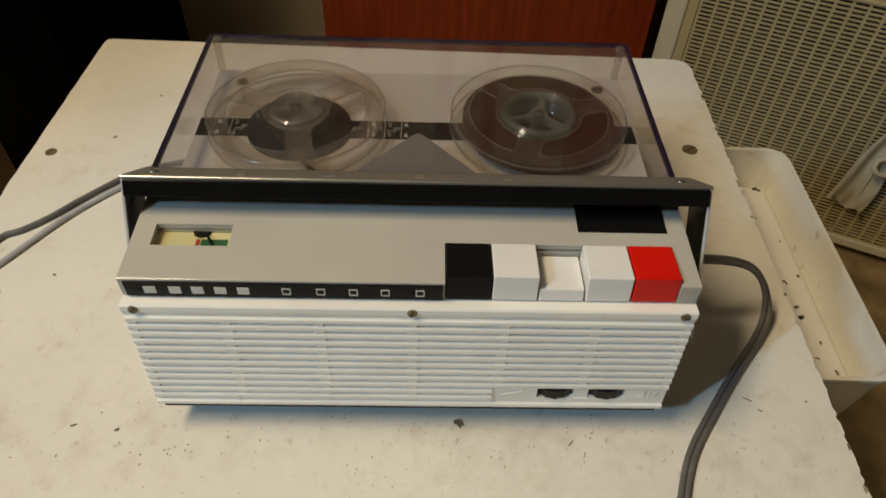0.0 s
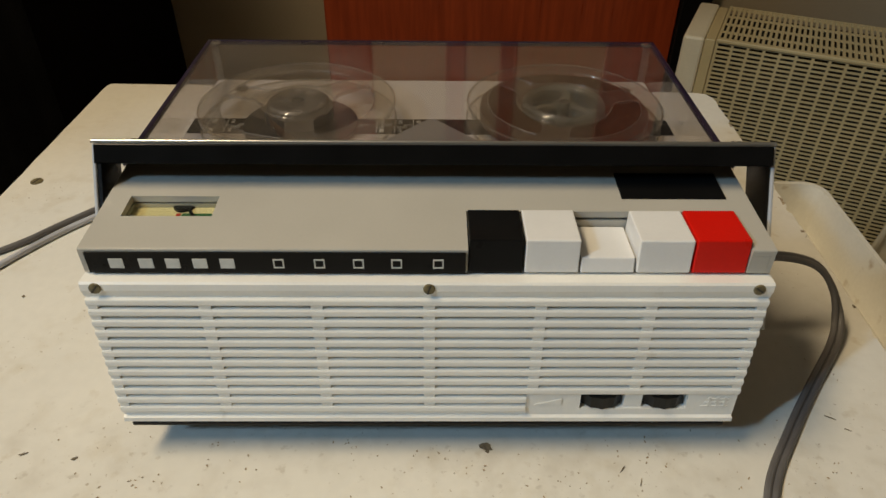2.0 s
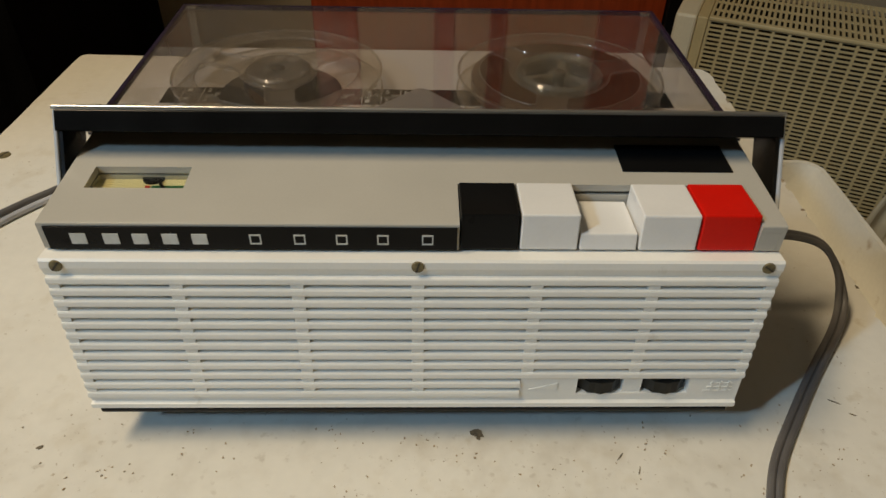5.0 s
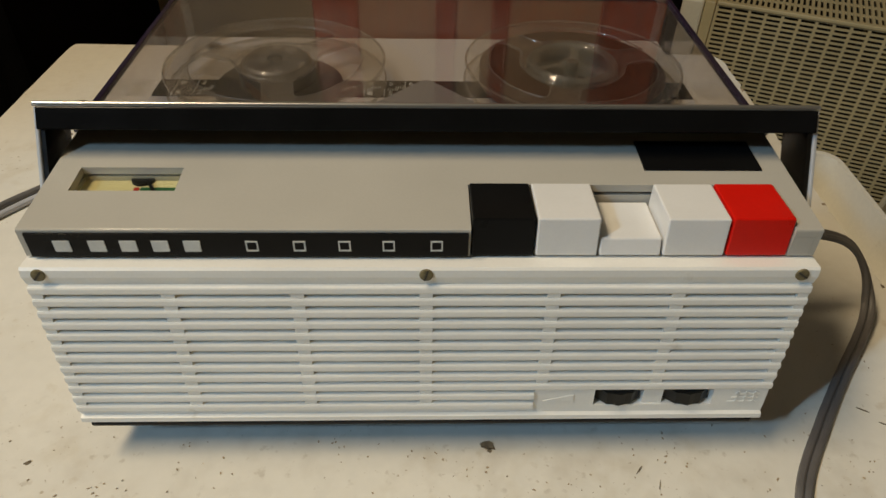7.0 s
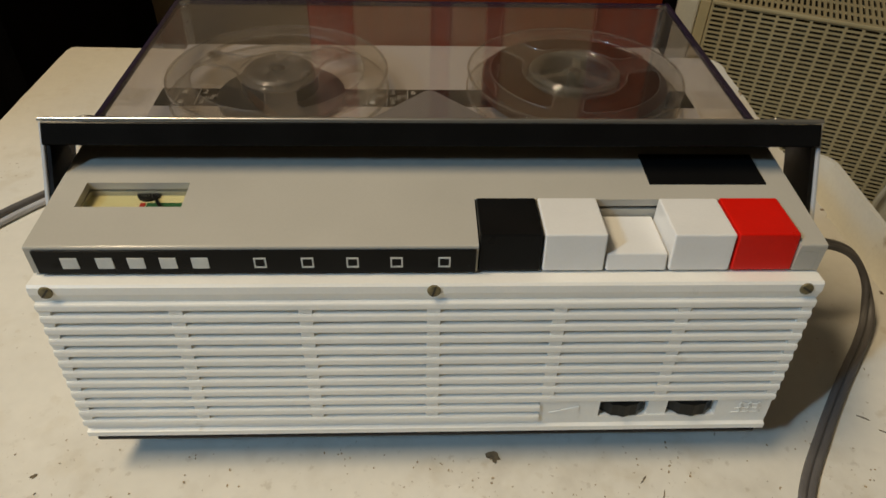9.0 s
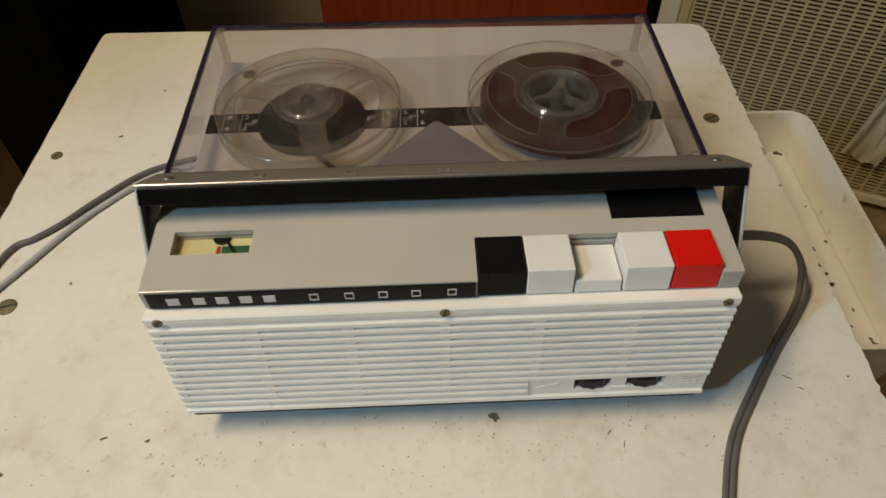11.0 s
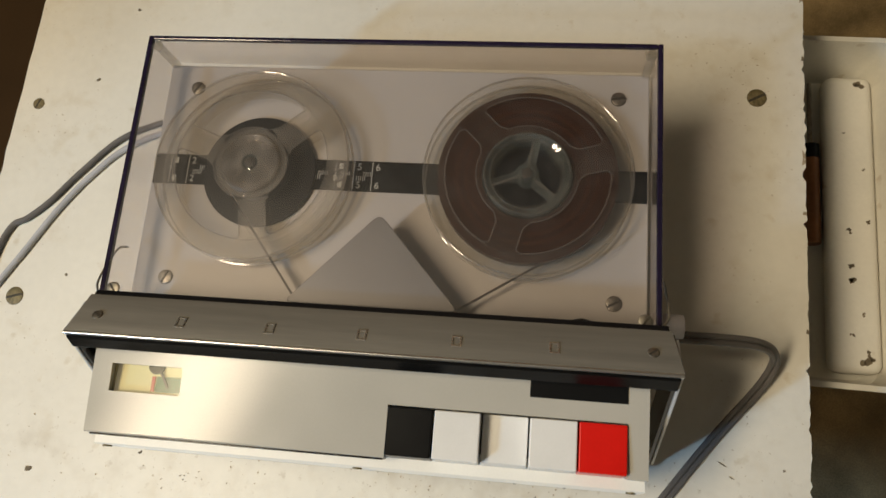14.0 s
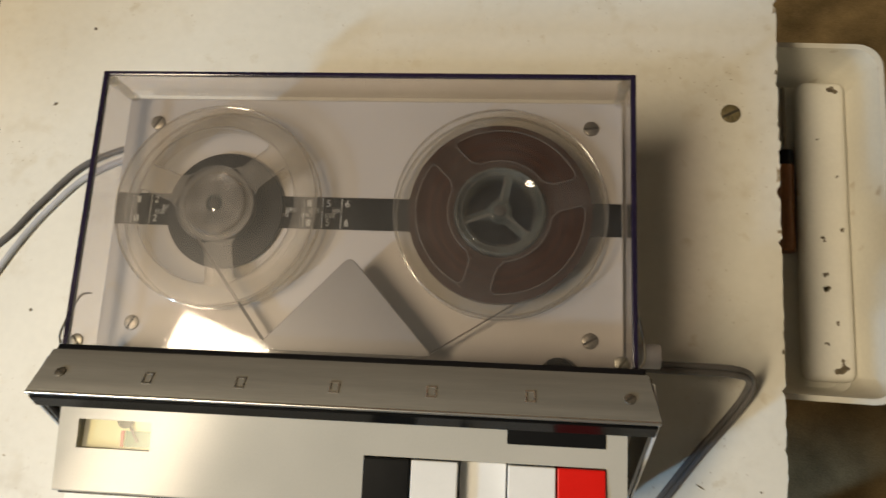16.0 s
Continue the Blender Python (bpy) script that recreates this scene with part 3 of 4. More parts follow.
# ---- table ----
def table():
    ob = empty("table", pose(-0.03, 0.05, FLOOR), "worn white-painted board table with chipped edges", "table")
    base = pose(0.03, -0.05, -FLOOR)
    rnd = random.Random(4)
    pts = []
    n = 220
    y0, y1 = -0.32, 0.385
    for k in range(n + 1):
        y = y0 + (y1 - y0) * k / n
        chip = 0.0009 * noise.noise(Vector((y * 90, 0, 0))) + 0.0013 * noise.noise(Vector((y * 330, 5, 0)))
        if rnd.random() < 0.07:
            chip -= rnd.uniform(0.0006, 0.0018)
        pts.append((0.2505 + chip, y))
    pts += [(0.2495, 0.392), (0.246, 0.3985), (0.239, 0.401)]
    for k in range(30):
        pts.append((0.23 - 0.54 * k / 29 + 0.0, 0.402 + 0.0008 * noise.noise(Vector((k * 0.9, 3, 0)))))
    pts += [(-0.3135, 0.4005)]
    for k in range(60):
        y = 0.395 - 0.715 * k / 59
        pts.append((-0.3155 + 0.0009 * noise.noise(Vector((y * 60, 9, 0))), y))
    part("tabletop", prism(pts, "z", -0.03, 0.0), BOARD, ob, "worn white painted board", m=base)
    for sx in (-0.27, 0.20):
        for sy in (-0.27, 0.35):
            part("leg", box(sx - 0.022, sx + 0.022, sy - 0.022, sy + 0.022, FLOOR + 0.0005, -0.0305, 0.003), BROWN_WOOD, ob, m=base)
    part("side_rail", box(0.17, 0.262, 0.11, 0.32, -0.24, -0.216, 0.002), BROWN_WOOD, ob, m=base)
    # sunk screws, filled and dirty
    for x, y, r, a in ((0.22, 0.26, 0.0065, 0.5), (-0.299, 0.228, 0.0045, 1.2), (-0.28, 0.082, 0.0065, 0.3)):
        slotted_screw(ob, base @ pose(x, y, 0.0002), r, 0.0006, a, "rusty sunk screw", RUST)
    # paint chips and scratches
    def chip(x, y, r, stretch=1.0, turn=0.0, mt=GRIME):
        k = 9
        out = []
        for i in range(k):
            a = 2 * math.pi * i / k
            q = r * rnd.uniform(0.55, 1.1)
            u, v = q * math.cos(a) * stretch, q * math.sin(a)
            out.append((x + u * math.cos(turn) - v * math.sin(turn), y + u * math.sin(turn) + v * math.cos(turn)))
        part("paint_chip", prism(out, "z", 0.0001, 0.0004), mt, ob, m=base)
    chip(0.027, -0.001, 0.0028, 1.4)
    chip(0.0275, -0.0035, 0.0012)
    for x, y, r, s, a in ((-0.245, 0.1, 0.0012, 1, 0), (-0.19, -0.01, 0.0008, 3, 0.4), (-0.165, -0.012, 0.0011, 1.6, 0.6), (-0.235, 0.31, 0.0012, 1.3, 0.3), (0.09, -0.012, 0.0003, 9, 0.9), (0.097, -0.019, 0.00022, 12, 1.25), (-0.255, 0.25, 0.0011, 2, 0.8),
                          (0.17, 0.36, 0.001, 1, 0), (0.2, 0.02, 0.0004, 9, -0.5), (0.205, 0.013, 0.0003, 8, -0.5), (0.235, 0.02, 0.0008, 1, 0), (-0.24, -0.03, 0.002, 1.5, 0.4), (-0.05, 0.37, 0.0008, 2, 0), (0.06, -0.05, 0.0008, 2, 1.2), (-0.1, -0.06, 0.0009, 2, 0.2)):
        chip(x, y, r, s, a)
    for k in range(110):
        x, y = rnd.uniform(-0.3, 0.24), rnd.uniform(-0.12, 0.015) if k % 5 else rnd.uniform(-0.2, 0.38)
        chip(x, y, rnd.uniform(0.00012, 0.00036), rnd.uniform(1, 2.5), rnd.uniform(0, 3), GRIME if k % 25 == 0 else STAIN)
    # grime gathered in small clusters before the machine
    rnd2 = random.Random(11)
    for cx, cy in ((0.004, -0.006), (0.02, -0.014), (-0.04, -0.004), (-0.09, -0.012), (-0.13, -0.02), (0.06, -0.022), (0.1, -0.004), (0.15, -0.02), (0.19, -0.01), (0.21, 0.05), (-0.02, -0.035), (0.17, 0.006)):
        for k in range(9):
            chip(cx + rnd2.gauss(0, 0.008), cy + rnd2.gauss(0, 0.005), rnd2.uniform(0.00016, 0.00045), rnd2.uniform(1, 2.2), rnd2.uniform(0, 3), STAIN)
    # bare patches along the broken edge
    for k in range(9):
        y = rnd.uniform(-0.1, 0.38)
        out = [(0.2487 + rnd.uniform(-0.0006, 0.0004), y - rnd.uniform(0.001, 0.004)), (0.2507, y - 0.001), (0.2505, y + 0.001), (0.2487 + rnd.uniform(-0.0004, 0.0006), y + rnd.uniform(0.001, 0.004))]
        part("broken_edge", prism(out, "z", -0.004, 0.0002), CHIP if k % 4 else GRIME, ob, m=base)


table()


def tray():
    """A deep narrow white trough hung beside the table, with a white foam strip lying in it."""
    m = pose(0.275, 0.2115, -0.2155)
    ob = empty("plant_trough", m, "white plastic trough with a dirty foam strip beside the table", "trough")

    def rounded(hx, hy, r, z, n=6):
        out = []
        for cx, cy, a0 in ((hx - r, hy - r, 0), (-hx + r, hy - r, 90), (-hx + r, -hy + r, 180), (hx - r, -hy + r, 270)):
            for k in range(n + 1):
                a = radians(a0 + 90 * k / n)
                out.append((cx + r * math.cos(a), cy + r * math.sin(a), z))
        return out
    rings = [rounded(0.058, 0.118, 0.012, 0), rounded(0.0745, 0.133, 0.018, 0.150), rounded(0.0765, 0.1345, 0.018, 0.1515), rounded(0.0765, 0.1345, 0.018, 0.1545), rounded(0.0725, 0.1305, 0.016, 0.1545),
             rounded(0.068, 0.127, 0.015, 0.106), rounded(0.063, 0.123, 0.014, 0.100)]
    bm = bmesh.new()
    vs = [[bm.verts.new(p) for p in r] for r in rings]
    n = len(vs[0])
    for a, b in zip(vs, vs[1:]):
        for k in range(n):
            bm.faces.new((a[k], a[(k + 1) % n], b[(k + 1) % n], b[k]))
    bm.faces.new(vs[0][::-1])
    bm.faces.new(vs[-1])
    part("trough_body", bm, TRAY_WHITE, ob, smooth=True)
    part("foam_strip", box(0.030, 0.0665, -0.119, 0.1215, 0.1003, 0.1190, 0.0075, 4), FOAM, ob, "dirty white foam strip", True)
    rnd = random.Random(8)
    for x, y, r in ((0.045, -0.012, 0.003), (0.057, -0.002, 0.002), (0.046, -0.036, 0.003), (0.048, -0.046, 0.004), (0.051, -0.108, 0.005), (0.057, -0.106, 0.003), (0.054, 0.110, 0.004), (0.056, 0.04, 0.0012), (0.053, -0.075, 0.0015), (0.044, -0.09, 0.002), (0.042, 0.07, 0.001)):
        for _ in range(3):
            out = []
            ox, oy = rnd.uniform(-r, r), rnd.uniform(-r, r)
            for i in range(7):
                a = 2 * math.pi * i / 7
                q = r * rnd.uniform(0.25, 0.7)
                out.append((x + ox + q * math.cos(a), y + oy + q * math.sin(a)))
            part("dirt_spot", prism(out, "z", 0.1186, 0.1193), GRIME, ob)
    return ob


tray()
rod = [Vector((0.2965, 0.263 - 0.071 * k / 6, -0.1086)) for k in range(7)]
ob = thing("screwdriver", tube(rod, ring_outline(0.0065, 12)), ORANGE_WOOD, Matrix(), "screwdriver with an orange-brown handle lying in the trough", "tool", smooth=True)
part("blade", tube([Vector((0.2965, 0.2755 + 0.055 * k / 4, -0.1086)) for k in range(5)], ring_outline(0.002, 8)), SCREW, ob, "dark steel blade", True)
part("collar", tube([Vector((0.2965, 0.2632 + 0.012 * k / 2, -0.1086)) for k in range(3)], ring_outline(0.0066, 12)), BLACK, ob, "black collar", True)


def floor_rosette():
    ob = empty("round_vent", pose(0.77, 0.785, FLOOR), "round beige slotted plastic disc lying on the carpet", "vent")
    part("ring", lathe([(0.026, 0.0005), (0.026, 0.006), (0.03, 0.008), (0.034, 0.005), (0.034, 0.0005)], 40), ROSETTE, ob, smooth=True)
    part("dish", disc(0.0255, 0.0005, 0.004, 32, 0.001), ROSETTE, ob, smooth=True)
    for k in range(24):
        part("rib", box(0.0345, 0.047, -0.0022, 0.0022, 0.0005, 0.005), ROSETTE, ob, m=pose(0, 0, 0, 0, 0, 15 * k))


floor_rosette()


# ---- cables ----
def twin(points, r, name, label, material=CABLE):
    pts = smooth_path(points, 12)
    ob = empty(name, Matrix.Translation(pts[0]), label, "cable")
    back = Matrix.Translation(-pts[0])
    for s in (-1, 1):
        out = [(s * r * 0.92 + a, b) for a, b in ring_outline(r, 10)]
        part("conductor", tube(pts, out), material, ob, "", True, back)
    return ob


R = 0.0018
twin([(0.1505, 0.088, 0.049), (0.165, 0.0875, 0.050), (0.19, 0.088, 0.049), (0.207, 0.088, 0.043), (0.2185, 0.0865, 0.030), (0.2245, 0.082, 0.016), (0.2235, 0.074, 0.008), (0.216, 0.062, 0.004), (0.197, 0.038, R), (0.176, 0.01, R), (0.156, -0.02, R), (0.143, -0.055, R), (0.133, -0.09, R), (0.122, -0.14, R), (0.11, -0.2, R)],
     R, "power_cable", "grey twin-core mains cable curving over the table")
r1 = 0.0021
left_a = [(-0.135, 0.226, r1), (-0.18, 0.222, r1), (-0.222, 0.205, r1), (-0.25, 0.176, r1), (-0.268, 0.153, r1), (-0.283, 0.1385, r1), (-0.2925, 0.133, r1), (-0.2985, 0.120, r1), (-0.303, 0.098, r1), (-0.312, 0.07, r1), (-0.33, 0.05, -0.004), (-0.345, 0.03, -0.06)]
left_b = [(-0.135, 0.219, r1), (-0.18, 0.214, r1), (-0.218, 0.197, r1), (-0.243, 0.172, r1), (-0.262, 0.145, r1), (-0.28, 0.113, r1), (-0.296, 0.085, r1), (-0.308, 0.06, r1), (-0.328, 0.035, -0.004), (-0.345, 0.01, -0.06)]
thing("speaker_cable", tube(smooth_path(left_a, 10), ring_outline(r1, 10)), CABLE, Matrix(), "thin grey cable with a kink lying on the board", "cable", "loose cables", smooth=True)
thing("speaker_cable", tube(smooth_path(left_b, 10), ring_outline(r1, 10)), CABLE_PALE, Matrix(), "thin pale grey cable lying on the board", "cable", "loose cables", smooth=True)


floor_line = [(-1.24, 1.095, FLOOR + 0.004), (-1.08, 0.971, FLOOR + 0.004), (-0.945, 0.868, FLOOR + 0.004), (-0.8, 0.77, FLOOR + 0.004)]
thing("floor_cable", tube(smooth_path(floor_line, 6), ring_outline(0.004, 8)), CABLE_BROWN, Matrix(), "thin brown cable lying straight across the dark floor", "cable", smooth=True)


# ---- tape recorder ----
YAW = 1.35
REC = pose(0, 0.002, -0.0006, 0, 0, YAW)
rec = empty("tape_recorder", REC, "grey and white portable reel tape recorder with piano keys", "tape recorder")
HW = 0.1375
DECK = 0.0873

part("body", box(-HW + 0.001, HW - 0.001, 0.0135, 0.219, 0.0190, DECK - 0.003, 0.004), GREY_PANEL, rec, "grey painted case")
part("base_plate", box(-HW + 0.002, HW - 0.002, -0.0050, 0.214, 0.0182, 0.0208, 0.0008), BLACK, rec, "black base")
for fx in (-0.11, 0.11):
    for fy in (0.03, 0.19):
        part("rubber_foot", disc(0.009, 0.0009, 0.0179, 20, 0.002, fx, fy), DARK_WHEEL, rec, smooth=True)


def front_grille():
    # the front leans: its foot stands further out than its top
    tilt = pose(0, 0.0008, 0.0990) @ pose(0, 0, 0, -5.0) @ pose(0, 0.0022, -0.0966)
    # black backing sheet gives the gaps between the slats their deep shade
    g = part("grille", box(-HW + 0.001, HW - 0.001, 0.0052, 0.0072, 0.0205, 0.096), BLACK, rec, "black sheet for the shade between the slats", m=tilt)
    # one bar in section: a tall rounded face with a flat top
    z_low, pitch, rows = 0.0256, 0.00539, 11
    sec = [(0.005, 0.0), (-0.0016, 0.0), (-0.0025, 0.0005), (-0.0027, 0.0012), (-0.0027, 0.0029), (-0.0024, 0.0035), (-0.0014, 0.0038), (0.005, 0.0038)]

    def slat(xa, xb, z):
        part("slat", prism([(y, z + dz) for y, dz in sec], "x", xa, xb), WHITE_PLASTIC, g)
    for k in range(rows):
        z = z_low + k * pitch
        slat(-HW, HW if k > 1 else 0.043, z)
    slat(-HW, HW, z_low + rows * pitch)
    gaps = (-0.1355, -0.0905, -0.0455, 0.0, 0.0455, 0.0905, 0.1355)
    for k in range(rows):
        z = z_low + k * pitch
        for x in gaps:
            if k < 2 and x > 0.04:
                continue
            w = 0.0024 if abs(x) < 0.13 else 0.002
            part("rib", box(x - w, x + w, -0.0020, 0.0045, z + 0.0035, z + 0.0057), WHITE_PLASTIC, g)
    part("top_bar", prism([(0.009, 0.0886), (-0.0008, 0.0886), (-0.0014, 0.0905), (-0.0022, 0.0925), (-0.0022, 0.0955), (-0.0014, 0.0964), (0.009, 0.0966)], "x", -HW - 0.0006, HW + 0.0006), WHITE_PLASTIC, g)
    part("bottom_bar", prism([(0.006, 0.0195), (-0.0018, 0.0195), (-0.0026, 0.0202), (-0.0026, 0.0225), (-0.0012, 0.0232), (-0.0012, 0.0256), (0.006, 0.0256)], "x", -HW, HW), WHITE_PLASTIC, g)
    # plain field with the two thumb wheels
    zt = z_low + 2 * pitch - 0.0003
    wins = ((0.0675, 0.0875), (0.0955, 0.1155))
    zb0, zb1 = 0.0272, 0.0357
    bm = box(0.0432, HW, -0.0014, 0.005, 0.0256, zb0)
    box(0.0432, HW, -0.0014, 0.005, zb1, zt, bm=bm)
    box(0.0432, wins[0][0], -0.0014, 0.005, zb0, zb1, bm=bm)
    box(wins[0][1], wins[1][0], -0.0004, 0.005, zb0, zb1, bm=bm)
    box(wins[1][1], HW, -0.0014, 0.005, zb0, zb1, bm=bm)
    part("control_field", bm, WHITE_PLASTIC, g, "plain white field")
    for a, b in wins:
        c = (a + b) / 2
        prof = []
        for k in range(28):
            q = 0.0113 + (0.0003 if k % 2 else -0.0003)
            t = 2 * math.pi * k / 28
            prof.append((c + q * math.cos(t), 0.0086 + q * math.sin(t)))
        part("thumb_wheel", prism([(x, y) for x, y in prof], "z", 0.0281, 0.0341), DARK_WHEEL, g, "dark ribbed thumb wheel")
    # raised marks beside the wheels
    part("mark", prism([(0.047, 0.0300), (0.059, 0.0335), (0.059, 0.0300)], "y", -0.0019, -0.0015), WHITE_PLASTIC, g)
    for k in range(3):
        part("mark", box(0.122 + 0.0012 * k, 0.134, -0.0019, -0.0015, 0.0285 + 0.0022 * k, 0.0293 + 0.0022 * k), WHITE_PLASTIC, g)
    for k in range(3):
        part("mark", box(0.125 + 0.0035 * k, 0.126 + 0.0035 * k, -0.0019, -0.0015, 0.0285, 0.0345), WHITE_PLASTIC, g)
    for x, a in ((-0.132, 0.9), (0.0, 1.3), (0.132, -0.6)):
        slotted_screw(g, pose(x, -0.0022, 0.0938, 90), 0.0024, 0.0008, a, "", RUST)


front_grille()


def top_panel():
    """The sloping control panel, with openings for the meter and the key row."""
    y0, y1 = 0.0070, 0.0692
    zf, zb = 0.1108, 0.1146

    def zat(y):
        return zf + (zb - zf) * (y - y0) / (y1 - y0)

    kx0, kx1, ky1 = 0.0153, 0.1280, 0.0318
    mx0, mx1, my0, my1 = -0.1275, -0.0900, 0.0278, 0.0415
    # one sheet, 3 mm thick, with a rounded front edge and two openings
    xs = (-HW, mx0, mx1, kx0, kx1, HW)
    rows = ((y0, -0.0007), (y0 + 0.0002, -0.0002), (y0 + 0.0008, 0.0), (my0, 0.0), (ky1, 0.0), (my1, 0.0), (y1, 0.0))
    bm = bmesh.new()
    over = [[bm.verts.new((x, y, zat(y) + dz)) for x in xs] for y, dz in rows]
    under = [[bm.verts.new((x, y, zat(y) - 0.003)) for x in xs] for y, dz in rows]
    for j in range(len(rows) - 1):
        for i in range(len(xs) - 1):
            if (i == 1 and j in (3, 4)) or (i == 3 and j < 4):
                continue
            bm.faces.new((over[j][i], over[j][i + 1], over[j + 1][i + 1], over[j + 1][i]))
    low = {v: w for p, q in zip(over, under) for v, w in zip(p, q)}
    rims = [e.verts[:] for e in bm.edges if len(e.link_faces) == 1]
    for f in list(bm.faces):
        bm.faces.new([low[v] for v in reversed(f.verts)])
    for u, v in rims:
        bm.faces.new((u, v, low[v], low[u]))
    bmesh.ops.delete(bm, geom=[v for v in bm.verts if not v.link_faces], context="VERTS")
    p = part("control_panel", bm, GREY_PANEL, rec, "warm grey enamelled panel")
    # front face, side cheeks, rear wall and the walls of the key well
    part("panel_front", box(-HW + 0.0021, kx0, y0, y0 + 0.002, 0.0993, zf - 0.0031), GREY_PANEL, p)
    part("panel_front", box(kx1, HW - 0.0021, y0, y0 + 0.004, 0.0993, zf - 0.0031), GREY_PANEL, p)
    for xa, xb in ((-HW, -HW + 0.002), (HW - 0.002, HW)):
        part("cheek", prism([(y0, 0.0993), (y0, zf - 0.0031), (y1, zb - 0.0031), (y1, 0.084)], "x", xa, xb), GREY_PANEL, p)
    part("rear_wall", box(-HW + 0.0021, HW - 0.0021, y1 - 0.002, y1, 0.084, zb - 0.0031), GREY_PANEL, p)
    part("well_wall", box(kx0 - 0.002, kx0 - 0.0001, y0 + 0.0021, ky1, 0.0993, zf - 0.0031), GREY_PANEL, p)
    part("well_wall", box(kx1 + 0.0001, kx1 + 0.002, y0 + 0.0041, ky1, 0.0993, zf - 0.0031), GREY_PANEL, p)
    part("well_wall", box(kx0, kx1, ky1 + 0.0001, ky1 + 0.002, 0.09, zf - 0.0031), GREY_PANEL, p)
    # dark label
    la, lb = 0.0825, 0.1275
    part("dark_label", prism([(0.0405, zat(0.0405) + 0.0001), (0.0405, zat(0.0405) + 0.0007), (0.0590, zat(0.0590) + 0.0007), (0.0590, zat(0.0590) + 0.0001)], "x", la, lb), LABEL_BLACK, p, "black label")
    # name strip with plain light blocks
    strip = part("name_strip", box(-HW + 0.0025, kx0 - 0.0008, y0 - 0.0009, y0 - 0.0001, 0.0997, 0.1096), BLACK_GLOSS, rec, "black name strip with silver blocks")
    ys = (y0 - 0.00125, y0 - 0.0008)
    for k, x in enumerate((-0.1233, -0.1116, -0.1011, -0.0904, -0.0797)):
        part("silver_block", box(x - 0.0028, x + 0.0028, *ys, 0.1022, 0.1068), SILVER_PRINT, strip)
    for k, x in enumerate((-0.0595, -0.0434, -0.028, -0.0129, 0.0036)):
        bm = box(x - 0.0021, x - 0.0016, *ys, 0.1023, 0.1067)
        box(x + 0.0016, x + 0.0021, *ys, 0.1023, 0.1067, bm=bm)
        box(x - 0.0016, x + 0.0016, *ys, 0.1023, 0.1028, bm=bm)
        box(x - 0.0016, x + 0.0016, *ys, 0.1062, 0.1067, bm=bm)
        part("silver_block", bm, SILVER_PRINT, strip)
    # level meter
    mt = part("level_meter", box(mx0 - 0.001, mx1 + 0.001, my0 - 0.001, my1 + 0.001, 0.1040, 0.1070), DIAL_YELLOW, rec, "pale yellow meter dial")
    for a, b, c, d in ((mx0 - 0.0015, mx0, my0 - 0.0015, my1 + 0.0015), (mx1, mx1 + 0.0015, my0 - 0.0015, my1 + 0.0015), (mx0, mx1, my0 - 0.0015, my0), (mx0, mx1, my1, my1 + 0.0015)):
        part("meter_wall", box(a, b, c, d, 0.1071, zat(0.024) - 0.003), GREY_PANEL, mt)
    part("green_band", box(-0.1055, -0.0925, my0 + 0.001, my1 - 0.005, 0.1071, 0.1074), DIAL_GREEN, mt)
    part("red_band", box(-0.108, -0.1062, my0 + 0.001, my1 - 0.005, 0.1071, 0.1074), DIAL_RED, mt)
    part("pivot", disc(0.0045, 0.1071, 0.1081, 20, 0.0003, -0.1062, my1 + 0.0005), BLACK, mt)
    part("needle", box(-0.0006, 0.0006, -0.011, 0.0, 0, 0.0005), BLACK, mt, m=pose(-0.1045, my1 - 0.001, 0.1079, 0, 0, 32))
    part("window", box(mx0 + 0.0004 + 0.107, mx1 - 0.0004 + 0.107, my0 + 0.0003, my1 - 0.0003, -0.0002, 0.0002), METER_GLASS, mt, "clear meter window", m=pose(-0.107, 0, 0.1099, 0, -1.5, 0))
    # piano keys
    w = (kx1 - kx0) / 5
    for k, (mtl, drop, lab) in enumerate(((KEY_BLACK, 0, "black key"), (KEY_WHITE, 0, "white key"), (KEY_WHITE, 0.0085, "white key pressed down"), (KEY_WHITE, 0.0002, "white key"), (KEY_RED, 0, "red key"))):
        a, b = kx0 + k * w + 0.0004, kx0 + (k + 1) * w - 0.0004
        top_f, top_b = 0.1142 - drop, 0.1137 - drop
        part("piano_key", prism([(0.0068, 0.0994), (0.0088, top_f), (0.0311, top_b), (0.0311, 0.0994)], "x", a, b, 0.0006), mtl, rec, lab)


top_panel()


